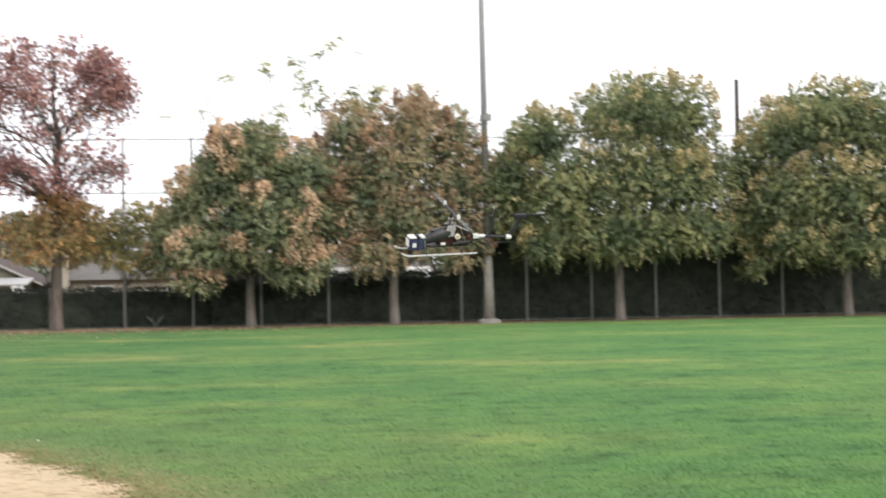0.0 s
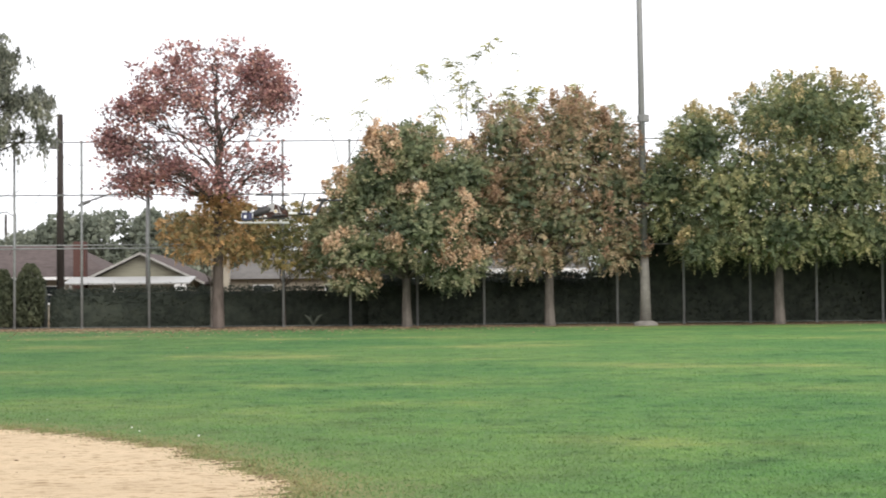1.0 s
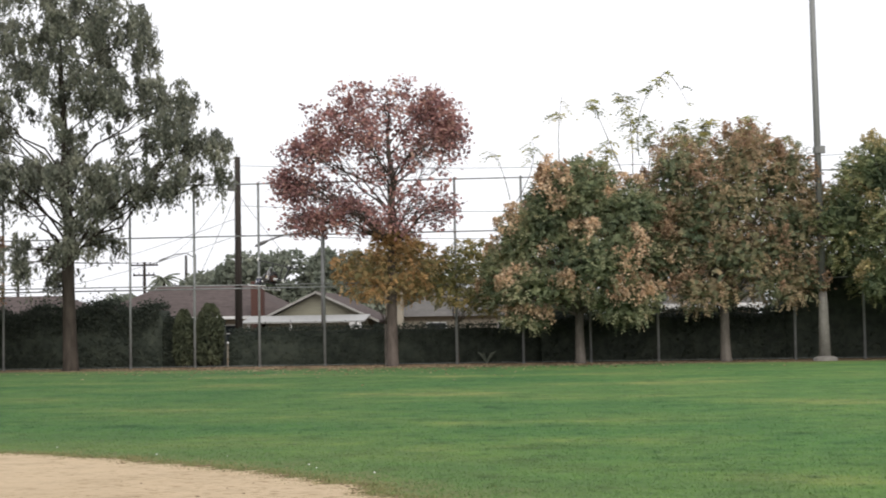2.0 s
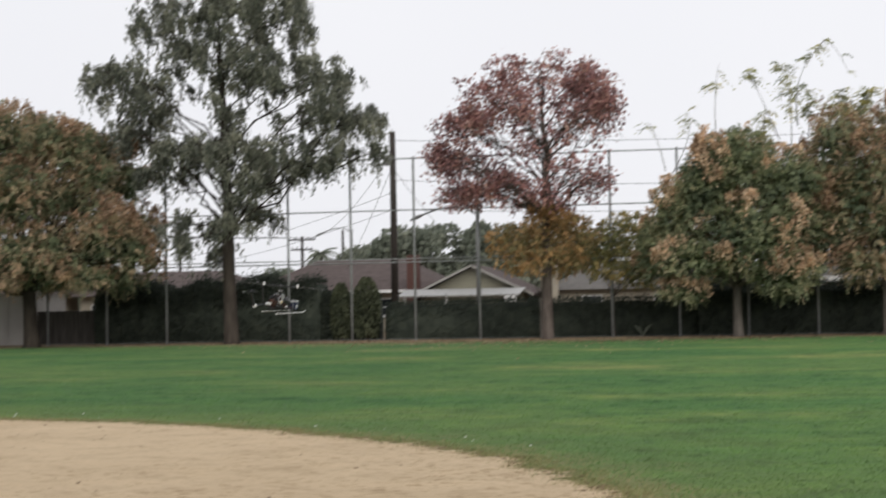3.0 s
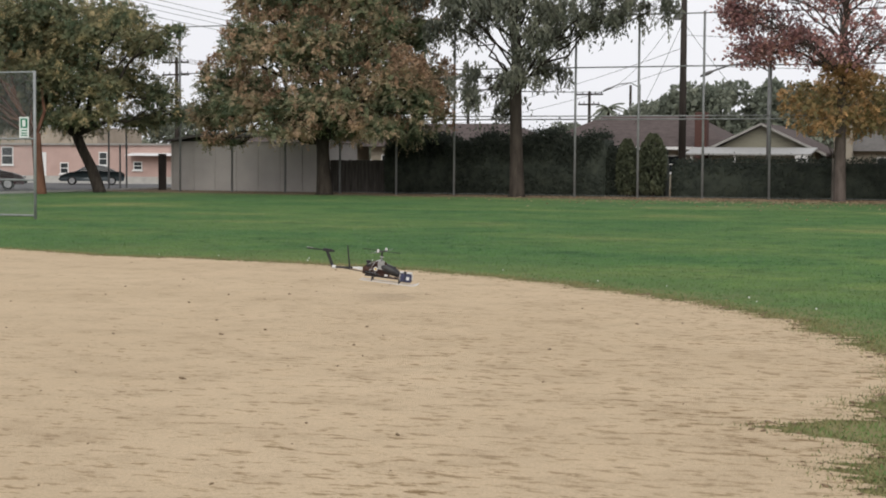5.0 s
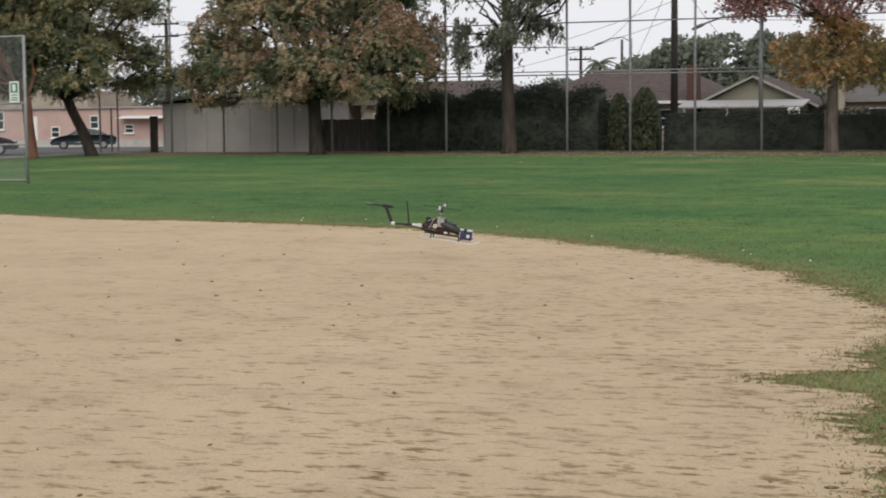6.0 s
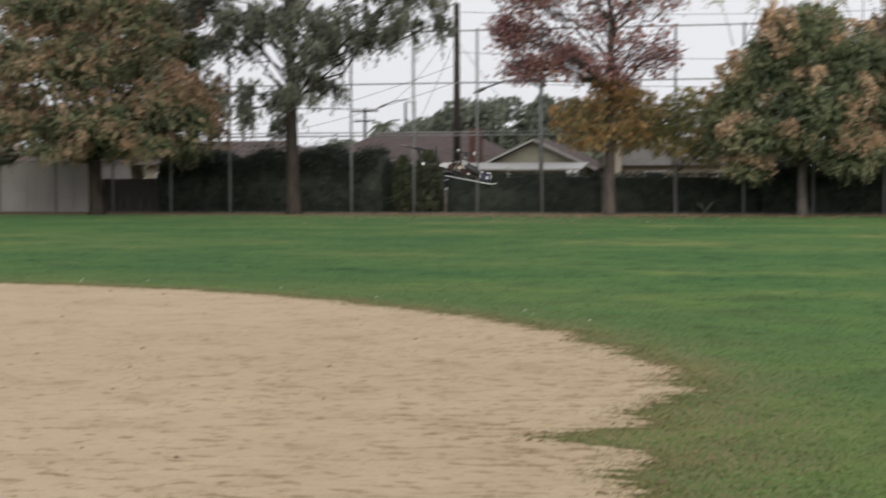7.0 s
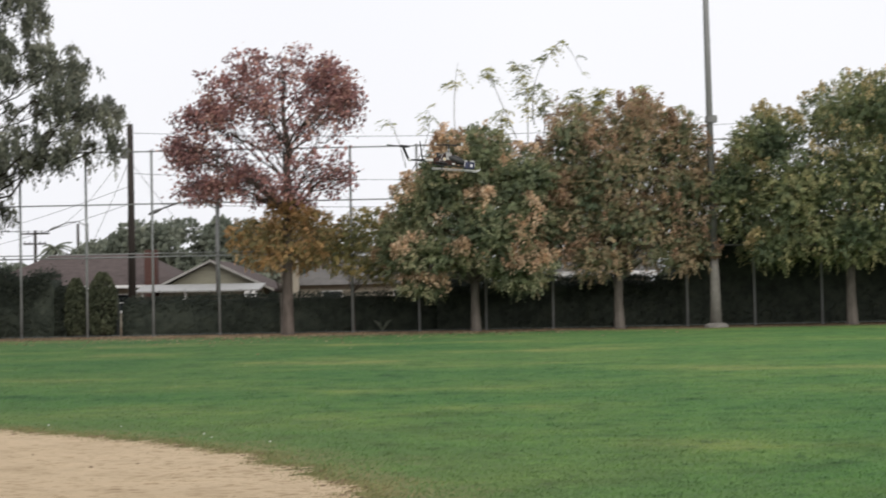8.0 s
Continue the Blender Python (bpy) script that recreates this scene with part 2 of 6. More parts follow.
def dirt_material():
    m, nt, b = material("infield_dirt", 0.95, 0, 0.1)
    big = noise_node(nt, 0.35, 4, 0.6)
    streak = noise_node(nt, 1.6, 6, 0.7)
    scuff = noise_node(nt, 4.4, 7, 0.74, turn=-28, stretch=(0.5, 1.0, 1))
    grain = noise_node(nt, 60, 4, 0.7)
    r1 = ramp_node(nt, ((0.3, (0.53, 0.41, 0.272)), (0.7, (0.615, 0.484, 0.33))))
    nt.links.new(big.outputs["Fac"], r1.inputs["Fac"])
    r2 = ramp_node(nt, ((0.28, (0.8, 0.78, 0.76)), (0.5, (1, 1, 1)), (0.75, (1.06, 1.05, 1.04))))
    nt.links.new(streak.outputs["Fac"], r2.inputs["Fac"])
    r3 = ramp_node(nt, ((0.335, (0.44, 0.39, 0.33)), (0.375, (0.84, 0.82, 0.79)), (0.43, (1, 1, 1))))
    nt.links.new(scuff.outputs["Fac"], r3.inputs["Fac"])
    r4 = ramp_node(nt, ((0.3, (0.80, 0.80, 0.79)), (0.7, (1.10, 1.10, 1.10))))
    nt.links.new(grain.outputs["Fac"], r4.inputs["Fac"])
    trod = noise_node(nt, 0.55, 4, 0.6)
    worn_in = nt.nodes.new("ShaderNodeMapRange")
    worn_in.inputs["From Min"].default_value, worn_in.inputs["From Max"].default_value = 0.40, 0.60
    worn_in.inputs["To Min"].default_value, worn_in.inputs["To Max"].default_value = 0.5, 1.0
    nt.links.new(trod.outputs["Fac"], worn_in.inputs["Value"])
    c = mix_node(nt, 1.0, r1.outputs["Color"], r2.outputs["Color"], "MULTIPLY")
    c = mix_node(nt, worn_in.outputs["Result"], c, r3.outputs["Color"], "MULTIPLY")
    c = mix_node(nt, 1.0, c, r4.outputs["Color"], "MULTIPLY")
    small = noise_node(nt, 9.5, 6, 0.72, turn=-28, stretch=(0.5, 1.0, 1))
    r5 = ramp_node(nt, ((0.315, (0.42, 0.37, 0.32)), (0.36, (1, 1, 1)), (0.7, (1.0, 1.0, 1.0)), (0.8, (1.1, 1.1, 1.1))))
    nt.links.new(small.outputs["Fac"], r5.inputs["Fac"])
    c = mix_node(nt, 1.0, c, r5.outputs["Color"], "MULTIPLY")
    # cleat marks and flattened weeds, thicker towards the turf on the east side
    marks = noise_node(nt, 11.0, 5, 0.68, turn=-28, stretch=(0.45, 1.0, 1))
    tc = nt.nodes.new("ShaderNodeTexCoord")
    sep = nt.nodes.new("ShaderNodeSeparateXYZ")
    nt.links.new(tc.outputs["Object"], sep.inputs[0])
    thick = nt.nodes.new("ShaderNodeMapRange")
    thick.inputs["From Min"].default_value, thick.inputs["From Max"].default_value = -13.0, -2.0
    thick.inputs["To Min"].default_value, thick.inputs["To Max"].default_value = -0.035, 0.06
    nt.links.new(sep.outputs["X"], thick.inputs["Value"])
    less = nt.nodes.new("ShaderNodeMath")
    less.operation = "SUBTRACT"
    nt.links.new(marks.outputs["Fac"], less.inputs[0])
    nt.links.new(thick.outputs["Result"], less.inputs[1])
    r6 = ramp_node(nt, ((0.33, (0.44, 0.39, 0.31)), (0.375, (0.74, 0.70, 0.63)), (0.405, (1, 1, 1))))
    nt.links.new(less.outputs[0], r6.inputs["Fac"])
    c = mix_node(nt, worn_in.outputs["Result"], c, r6.outputs["Color"], "MULTIPLY")
    nt.links.new(c, b.inputs["Base Color"])
    h = nt.nodes.new("ShaderNodeMath")
    h.operation = "ADD"
    nt.links.new(scuff.outputs["Fac"], h.inputs[0])
    nt.links.new(grain.outputs["Fac"], h.inputs[1])
    bump(nt, b, h.outputs[0], 0.55, 0.05)
    return m


def blade_material(name, stops):
    m, nt, b = material(name, 0.7, 0, 0.2)
    n = noise_node(nt, 0.5, 4, 0.6)
    geo = nt.nodes.new("ShaderNodeNewGeometry")
    ad = nt.nodes.new("ShaderNodeMath")
    ad.operation = "MULTIPLY_ADD"
    ad.inputs[1].default_value = 0.4
    nt.links.new(geo.outputs["Random Per Island"], ad.inputs[0])
    sb = nt.nodes.new("ShaderNodeMath")
    sb.operation = "SUBTRACT"
    sb.inputs[1].default_value = 0.2
    nt.links.new(n.outputs["Fac"], sb.inputs[0])
    nt.links.new(sb.outputs[0], ad.inputs[2])
    r = ramp_node(nt, stops)
    nt.links.new(ad.outputs[0], r.inputs["Fac"])
    nt.links.new(r.outputs["Color"], b.inputs["Base Color"])
    return m


def turf_blade_material():
    m, nt, b = material("grass_blades", 0.75, 0, 0.2)
    geo = nt.nodes.new("ShaderNodeNewGeometry")
    r = ramp_node(nt, ((0.0, (0.88, 0.9, 0.88)), (1.0, (1.12, 1.12, 1.08))))
    nt.links.new(geo.outputs["Random Per Island"], r.inputs["Fac"])
    nt.links.new(mix_node(nt, 1.0, lawn_colour(nt, 1.08), r.outputs["Color"], "MULTIPLY"), b.inputs["Base Color"])
    return m


def haze_glass(name, colour, alpha):
    m, nt, b = material(name, 0.5)
    b.inputs["Base Color"].default_value = (*colour, 1)
    b.inputs["Alpha"].default_value = alpha
    return m


LAWN, DIRT = lawn_material(), dirt_material()
BARK = worn("grey_bark", (0.085, 0.075, 0.065), (0.18, 0.16, 0.14), 5, 0.95, 0, 0.6, 25, 0.1, (1, 1, 0.25))
BARK_DARK = worn("dark_bark", (0.03, 0.025, 0.021), (0.075, 0.062, 0.051), 5, 0.95, 0, 0.6, 25, 0.1, (1, 1, 0.25))
BARK_BROWN = worn("brown_grey_bark", (0.065, 0.052, 0.046), (0.14, 0.115, 0.10), 5, 0.95, 0, 0.6, 25, 0.1, (1, 1, 0.25))
BARK_RED = worn("reddish_bark", (0.09, 0.045, 0.03), (0.17, 0.09, 0.06), 5, 0.95, 0, 0.6, 25, 0.1, (1, 1, 0.25))
STEEL = worn("galvanised_steel", (0.22, 0.23, 0.23), (0.33, 0.34, 0.34), 3, 0.6, 0.3, 0.05, 40)
POLE_STEEL = worn("weathered_pole_steel", (0.15, 0.15, 0.15), (0.24, 0.24, 0.235), 1.2, 0.6, 0.4, 0.1, 30, stretch=(1, 1, 0.2))
CONCRETE = worn("concrete", (0.16, 0.15, 0.135), (0.24, 0.225, 0.205), 4, 0.9)
CREOSOTE = worn("creosoted_wood", (0.026, 0.022, 0.02), (0.055, 0.046, 0.04), 4, 0.9, 0, 0.3, 40, 0.2, (1, 1, 0.1))
WOOD_FENCE = worn("grey_fence_wood", (0.05, 0.045, 0.04), (0.12, 0.11, 0.10), 3, 0.9, 0, 0.3, 30, 0.2, (3, 1, 0.3))
SHED_PANEL = worn("grey_painted_panel", (0.38, 0.36, 0.335), (0.46, 0.435, 0.405), 0.7, 0.85)
SHED_ROOF = worn("grey_roofing", (0.10, 0.095, 0.09), (0.16, 0.15, 0.14), 2, 0.9)
ROOF_BROWN = worn("brown_shingles", (0.082, 0.066, 0.063), (0.13, 0.105, 0.10), 2, 0.95, 0, 0.5, 12, 0.1, (1, 1, 5))
STUCCO_CREAM = worn("cream_stucco", (0.28, 0.25, 0.20), (0.36, 0.325, 0.265), 1, 0.95)
STUCCO_GREEN = worn("sage_siding", (0.21, 0.20, 0.155), (0.27, 0.26, 0.20), 1, 0.9, stretch=(1, 1, 12))
STUCCO_PINK = worn("pink_stucco", (0.43, 0.305, 0.27), (0.52, 0.375, 0.335), 0.8, 0.95)
TRIM_GREY = worn("weathered_trim_paint", (0.26, 0.25, 0.23), (0.34, 0.33, 0.31), 2, 0.7)
TRIM_PALE = worn("pale_sheet_roofing", (0.34, 0.34, 0.335), (0.43, 0.43, 0.42), 1.5, 0.6, stretch=(8, 1, 1))
WHITE = worn("white_paint", (0.70, 0.70, 0.70), (0.80, 0.80, 0.79), 2, 0.6)
BRICK_RED = worn("red_brick", (0.075, 0.038, 0.032), (0.12, 0.062, 0.052), 9, 0.95, stretch=(1, 1, 3))
ASPHALT = worn("asphalt", (0.09, 0.09, 0.09), (0.14, 0.14, 0.14), 0.6, 0.95)
KERB = worn("kerb_concrete", (0.38, 0.37, 0.35), (0.5, 0.49, 0.46), 2, 0.9)
GLASS_DARK = worn("dark_window_glass", (0.015, 0.018, 0.02), (0.03, 0.035, 0.04), 1, 0.08, 0, 0.0, 30, 0.6)
CAR_GREEN = worn("dark_green_car_paint", (0.02, 0.03, 0.032), (0.03, 0.042, 0.045), 0.8, 0.25, 0.3, 0.0, 40, 0.6)
CAR_RED = worn("dark_maroon_car_paint", (0.05, 0.018, 0.022), (0.07, 0.025, 0.03), 0.8, 0.25, 0.3, 0.0, 40, 0.6)
RUBBER = worn("black_rubber", (0.012, 0.012, 0.012), (0.025, 0.025, 0.025), 8, 0.8)
ALLOY = worn("alloy", (0.4, 0.4, 0.4), (0.55, 0.55, 0.55), 8, 0.35, 0.8)
WIRE = worn("black_cable", (0.02, 0.02, 0.02), (0.04, 0.04, 0.04), 8, 0.7)
SIGN_WHITE = worn("sign_white", (0.62, 0.64, 0.62), (0.74, 0.76, 0.74), 3, 0.5)
SIGN_GREEN = worn("sign_green", (0.02, 0.16, 0.09), (0.03, 0.2, 0.11), 3, 0.5)

GREEN_D, GREEN_M = (0.052, 0.074, 0.038), (0.098, 0.12, 0.05)
LEAF_GREEN_TAN = leafy("leaves_green_and_tan", ((0.28, GREEN_D), (0.46, GREEN_M), (0.60, (0.16, 0.165, 0.07)), (0.74, (0.27, 0.21, 0.11))), gain=1.95, jitter=0.24, sprays=True, sat=0.72)
LEAF_RUST = leafy("leaves_green_and_rust", ((0.28, GREEN_D), (0.40, (0.10, 0.11, 0.05)), (0.52, (0.175, 0.135, 0.065)), (0.70, (0.26, 0.165, 0.09))), gain=2.15, jitter=0.3, sprays=True, sat=0.74)
LEAF_GREEN = leafy("leaves_green_and_olive", ((0.28, GREEN_D), (0.46, GREEN_M), (0.60, (0.17, 0.17, 0.065)), (0.76, (0.28, 0.24, 0.10))), gain=1.85, jitter=0.24, sprays=True, sat=0.8)
LEAF_BROWN = leafy("leaves_olive_and_brown", ((0.30, GREEN_D), (0.43, (0.085, 0.095, 0.045)), (0.53, (0.16, 0.125, 0.068)), (0.68, (0.25, 0.155, 0.09))), sat=0.78, jitter=0.2, gain=2.3, sprays=True)
LEAF_DARK = leafy("leaves_dark_olive", ((0.30, GREEN_D), (0.46, (0.088, 0.09, 0.043)), (0.60, (0.14, 0.125, 0.055)), (0.76, (0.25, 0.18, 0.08))), gain=2.2, sat=0.8, jitter=0.3, sprays=True)
LEAF_RED = leafy("leaves_red", ((0.28, (0.10, 0.045, 0.05)), (0.46, (0.18, 0.062, 0.062)), (0.62, (0.25, 0.09, 0.07)), (0.78, (0.29, 0.15, 0.10))), gain=2.1, sat=0.6, jitter=0.35)
LEAF_ORANGE = leafy("leaves_orange_brown", ((0.30, (0.10, 0.09, 0.04)), (0.45, (0.18, 0.125, 0.05)), (0.6, (0.25, 0.145, 0.06)), (0.75, (0.33, 0.20, 0.075))), gain=1.85, jitter=0.3, sat=0.9, sprays=True)
LEAF_OLIVE = leafy("leaves_olive", ((0.30, (0.075, 0.085, 0.04)), (0.5, (0.15, 0.135, 0.05)), (0.7, (0.27, 0.20, 0.065))), gain=1.8, jitter=0.3, sat=0.9, sprays=True)
LEAF_GUM = leafy("leaves_grey_green", ((0.3, (0.055, 0.06, 0.046)), (0.5, (0.082, 0.088, 0.062)), (0.7, (0.125, 0.126, 0.088))), gain=2.2, sat=0.75, jitter=0.3)
LEAF_SHOOT = leafy("shoot_leaves", ((0.3, (0.10, 0.12, 0.045)), (0.5, (0.19, 0.19, 0.06)), (0.7, (0.32, 0.28, 0.09))), jitter=0.3, sprays=True)
LEAF_HEDGE = leafy("hedge_leaves", ((0.3, (0.031, 0.039, 0.029)), (0.5, (0.036, 0.045, 0.033)), (0.72, (0.042, 0.051, 0.037))), 0.8, gain=1.5, jitter=0.08)
LEAF_CYPRESS = leafy("cypress_leaves", ((0.3, (0.04, 0.048, 0.026)), (0.5, (0.055, 0.064, 0.034)), (0.72, (0.075, 0.082, 0.044))), 0.8, gain=1.7, jitter=0.15)
# distance haze is put into this colour: paler, greyer green
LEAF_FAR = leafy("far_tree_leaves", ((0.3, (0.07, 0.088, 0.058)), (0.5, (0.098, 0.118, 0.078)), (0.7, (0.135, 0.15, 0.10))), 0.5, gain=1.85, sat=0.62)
POD_TAN = leafy("tan_pink_seed_pods", ((0.3, (0.26, 0.16, 0.09)), (0.5, (0.38, 0.25, 0.15)), (0.7, (0.46, 0.34, 0.22))), 1.5, 0.35, gain=1.6)
POD_RUST = leafy("rust_brown_seed_pods", ((0.3, (0.17, 0.10, 0.06)), (0.5, (0.25, 0.155, 0.092)), (0.7, (0.33, 0.22, 0.135))), 1.5, 0.35, gain=1.55)
POD_YELLOW = leafy("yellow_tan_seed_pods", ((0.3, (0.20, 0.17, 0.07)), (0.5, (0.31, 0.25, 0.105)), (0.7, (0.42, 0.31, 0.16))), 1.5, 0.35, gain=1.5)
BLADE = turf_blade_material()
BLADE_DRY = blade_material("dry_grass_blades", ((0.25, (0.10, 0.14, 0.05)), (0.5, (0.18, 0.175, 0.075)), (0.75, (0.27, 0.235, 0.115))))
LITTER = leafy("fallen_leaves", ((0.3, (0.13, 0.07, 0.03)), (0.5, (0.27, 0.16, 0.06)), (0.7, (0.36, 0.25, 0.11))), 2.0, gain=1.4, sat=0.6)


# ---- mesh helpers ----
def mesh_object(name, bm, mat, parent=None, label="", smooth=False):
    me = bpy.data.meshes.new(name)
    bm.to_mesh(me)
    bm.free()
    if smooth:
        me.shade_smooth()
    if mat:
        me.materials.append(mat)
    ob = new(name, me)
    ob.parent = parent
    if label:
        ob["label"] = label
    return ob


def part(name, bm, mat, parent, label="", smooth=False):
    return mesh_object(name, bm, mat, parent, label, smooth)


def raw_object(name, verts, faces, mat, parent=None, label="", tint=None):
    me = bpy.data.meshes.new(name)
    me.vertices.add(len(verts))
    me.vertices.foreach_set("co", np.asarray(verts, dtype=np.float32).ravel())
    faces = np.asarray(faces, dtype=np.int32)
    n, k = faces.shape
    me.loops.add(n * k)
    me.loops.foreach_set("vertex_index", faces.ravel())
    me.polygons.add(n)
    me.polygons.foreach_set("loop_start", np.arange(0, n * k, k, dtype=np.int32))
    me.update(calc_edges=True)
    if tint is not None:
        me.attributes.new("tint", "FLOAT", "FACE").data.foreach_set("value", np.asarray(tint, dtype=np.float32))
    me.materials.append(mat)
    ob = new(name, me)
    ob.parent = parent
    if label:
        ob["label"] = label
    return ob


def thing(name, m, label, category, group="", kind=""):
    ob = new(name)
    ob.matrix_basis = m
    return tagged(ob, label, category, group, kind)


def add_box(bm, x0, x1, y0, y1, z0, z1, bevel=0.0, m=None):
    vs = [bm.verts.new((x, y, z)) for z in (z0, z1) for x, y in ((x0, y0), (x1, y0), (x1, y1), (x0, y1))]
    fs = [bm.faces.new([vs[i] for i in f]) for f in ((3, 2, 1, 0), (4, 5, 6, 7), (0, 1, 5, 4), (1, 2, 6, 5), (2, 3, 7, 6), (3, 0, 4, 7))]
    if bevel:
        es = {e for f in fs for e in f.edges}
        out = bmesh.ops.bevel(bm, geom=list(es), offset=bevel, segments=2, affect="EDGES")
        vs = list({v for v in vs if v.is_valid} | {v for v in out["verts"]})
    if m:
        for v in vs:
            v.co = m @ v.co
    return bm


def box(x0, x1, y0, y1, z0, z1, bevel=0.0):
    return add_box(bmesh.new(), x0, x1, y0, y1, z0, z1, bevel)


def add_tube(bm, pts, radii, seg=8, caps=True):
    """A round tube along points, with a radius at each."""
    pts = [Vector(p) for p in pts]
    rings = []
    up = None
    for i, p in enumerate(pts):
        d = (pts[min(i + 1, len(pts) - 1)] - pts[max(i - 1, 0)]).normalized()
        if up is None:
            up = Vector((1, 0, 0)) if abs(d.x) < 0.8 else Vector((0, 1, 0))
        a = (up - d * up.dot(d)).normalized()
        up = a
        b = d.cross(a)
        rings.append([bm.verts.new(p + (a * math.cos(t) + b * math.sin(t)) * radii[i]) for t in (2 * math.pi * k / seg for k in range(seg))])
    for r0, r1 in zip(rings, rings[1:]):
        for k in range(seg):
            bm.faces.new((r0[k], r0[(k + 1) % seg], r1[(k + 1) % seg], r1[k]))
    if caps:
        bm.faces.new(rings[0][::-1])
        bm.faces.new(rings[-1])
    return bm


def tube(pts, r, seg=8):
    radii = r if isinstance(r, (list, tuple)) else [r] * len(pts)
    return add_tube(bmesh.new(), pts, radii, seg)


def leaf_quads(points, size, rng, droop=0.0, aspect=0.55, vary=0.4, outward=None):
    """Folded diamond leaves at the points, turned every way; droop 1 hangs them straight down."""
    n = len(points)
    d = rng.normal(size=(n, 3))
    if outward is not None:
        d = d * 0.8 + outward
    d[:, 2] = d[:, 2] * (1 - droop) - droop * 2.2
    d /= np.linalg.norm(d, axis=1)[:, None]
    s = rng.normal(size=(n, 3))
    s -= d * (s * d).sum(1)[:, None]
    s /= np.linalg.norm(s, axis=1)[:, None]
    nn = np.cross(d, s)
    L = (size * (1 + vary * rng.uniform(-1, 1, n)))[:, None]
    a = points - d * L * 0.5
    c = points + d * L * 0.5
    w = L * aspect * 0.5
    b = points + s * w + nn * L * 0.12
    e = points - s * w + nn * L * 0.12
    v = np.stack([a, b, c, e], 1).reshape(-1, 3)
    f = np.arange(4 * n).reshape(n, 4)
    return v, f


def curved(p0, p1, rng, n=6, sag=0.25):
    """A wandering path from p0 to p1 that leaves upwards."""
    p0, p1 = np.array(p0, float), np.array(p1, float)
    L = np.linalg.norm(p1 - p0)
    out = []
    for i in range(n + 1):
        t = i / n
        p = p0 + (p1 - p0) * t
        p[2] += math.sin(math.pi * t) * L * sag * 0.35
        if 0 < i < n:
            p += rng.normal(size=3) * L * 0.03
        out.append(p)
    return out


def crown_lobes(rng, rx, ry, z0, z1, count, size, flat=0.36):
    """Centres and sizes of the leaf clumps of a dome-shaped crown."""
    out = []
    zc, rz = z0 + (z1 - z0) * flat, (z1 - z0)
    while len(out) < count:
        u = rng.normal(size=3)
        u /= np.linalg.norm(u)
        k = rng.uniform(0.82, 1.0) if rng.uniform() < 0.7 else rng.uniform(0.2, 0.8)
        u = np.sign(u) * np.abs(u) ** 0.92
        up = (z1 - zc) if u[2] > 0 else (zc - z0)
        if u[2] < 0:
            u[:2] *= 1 + 0.45 * abs(u[2])
        s = size * rng.uniform(0.7, 1.3)
        p = np.array([u[0] * k * (rx - s * 0.75), u[1] * k * (ry - s * 0.75), zc + u[2] * k * max(up - s * 0.75, 0.2)])
        out.append((p, s))
    return out


def compound_leaves(P, D, up, rng, length=0.46, pairs=6, leaflet=0.17, aspect=0.5, droop=0.35):
    """Feather leaves: leaflets in pairs along a drooping rib that starts at P and runs along D."""
    n = len(P)
    k = pairs * 2
    S = np.cross(D, up)
    S /= np.linalg.norm(S, axis=1)[:, None] + 1e-9
    N = np.cross(S, D)
    L = length * rng.uniform(0.65, 1.3, n)
    V = np.empty((n, k, 4, 3))
    for j in range(k):
        u = (j // 2 + 0.6) / pairs
        side = 1.0 if j % 2 else -1.0
        c = P + D * (L * u)[:, None]
        c[:, 2] -= L * droop * u * u
        d = D * (0.45 + 0.5 * u) + S * side * (1.0 - 0.35 * u) + rng.normal(size=(n, 3)) * 0.28
        d[:, 2] -= 0.25
        d /= np.linalg.norm(d, axis=1)[:, None]
        nn = N + rng.normal(size=(n, 3)) * 0.35
        w = np.cross(d, nn)
        w /= np.linalg.norm(w, axis=1)[:, None] + 1e-9
        l = (leaflet * (1.1 - 0.35 * u) * rng.uniform(0.7, 1.25, n))[:, None]
        fold = np.cross(w, d) * l * 0.08
        m = c + d * l * 0.5
        V[:, j, 0], V[:, j, 1], V[:, j, 2], V[:, j, 3] = c, m + w * l * aspect * 0.5 + fold, c + d * l, m - w * l * aspect * 0.5 + fold
    f = np.arange(n * k * 4).reshape(-1, 4)
    return V.reshape(-1, 3), f, np.repeat(rng.uniform(0, 1, n), k)


def spread_masses(masses, rng, depth=0.42, inset=0.0):
    """Rounded crown masses (dx, z, rx, rz); the middle ones repeat towards the front and back."""
    half = max(abs(m[0]) + m[2] for m in masses)
    out = []
    for dx, z, rx, rz in masses:
        rx, rz = max(rx - inset, 0.25), max(rz - inset * 0.75, 0.25)
        mid = max(0.0, 1.0 - (dx / half) ** 2)
        ry = max(0.8 * rx, 0.6)
        off = depth * half * mid
        for k in ((-1, 1) if off > 0.5 else (0,)):
            out.append((np.array([dx, k * off * rng.uniform(0.8, 1.1), z]), np.array([rx, ry, rz])))
    return out


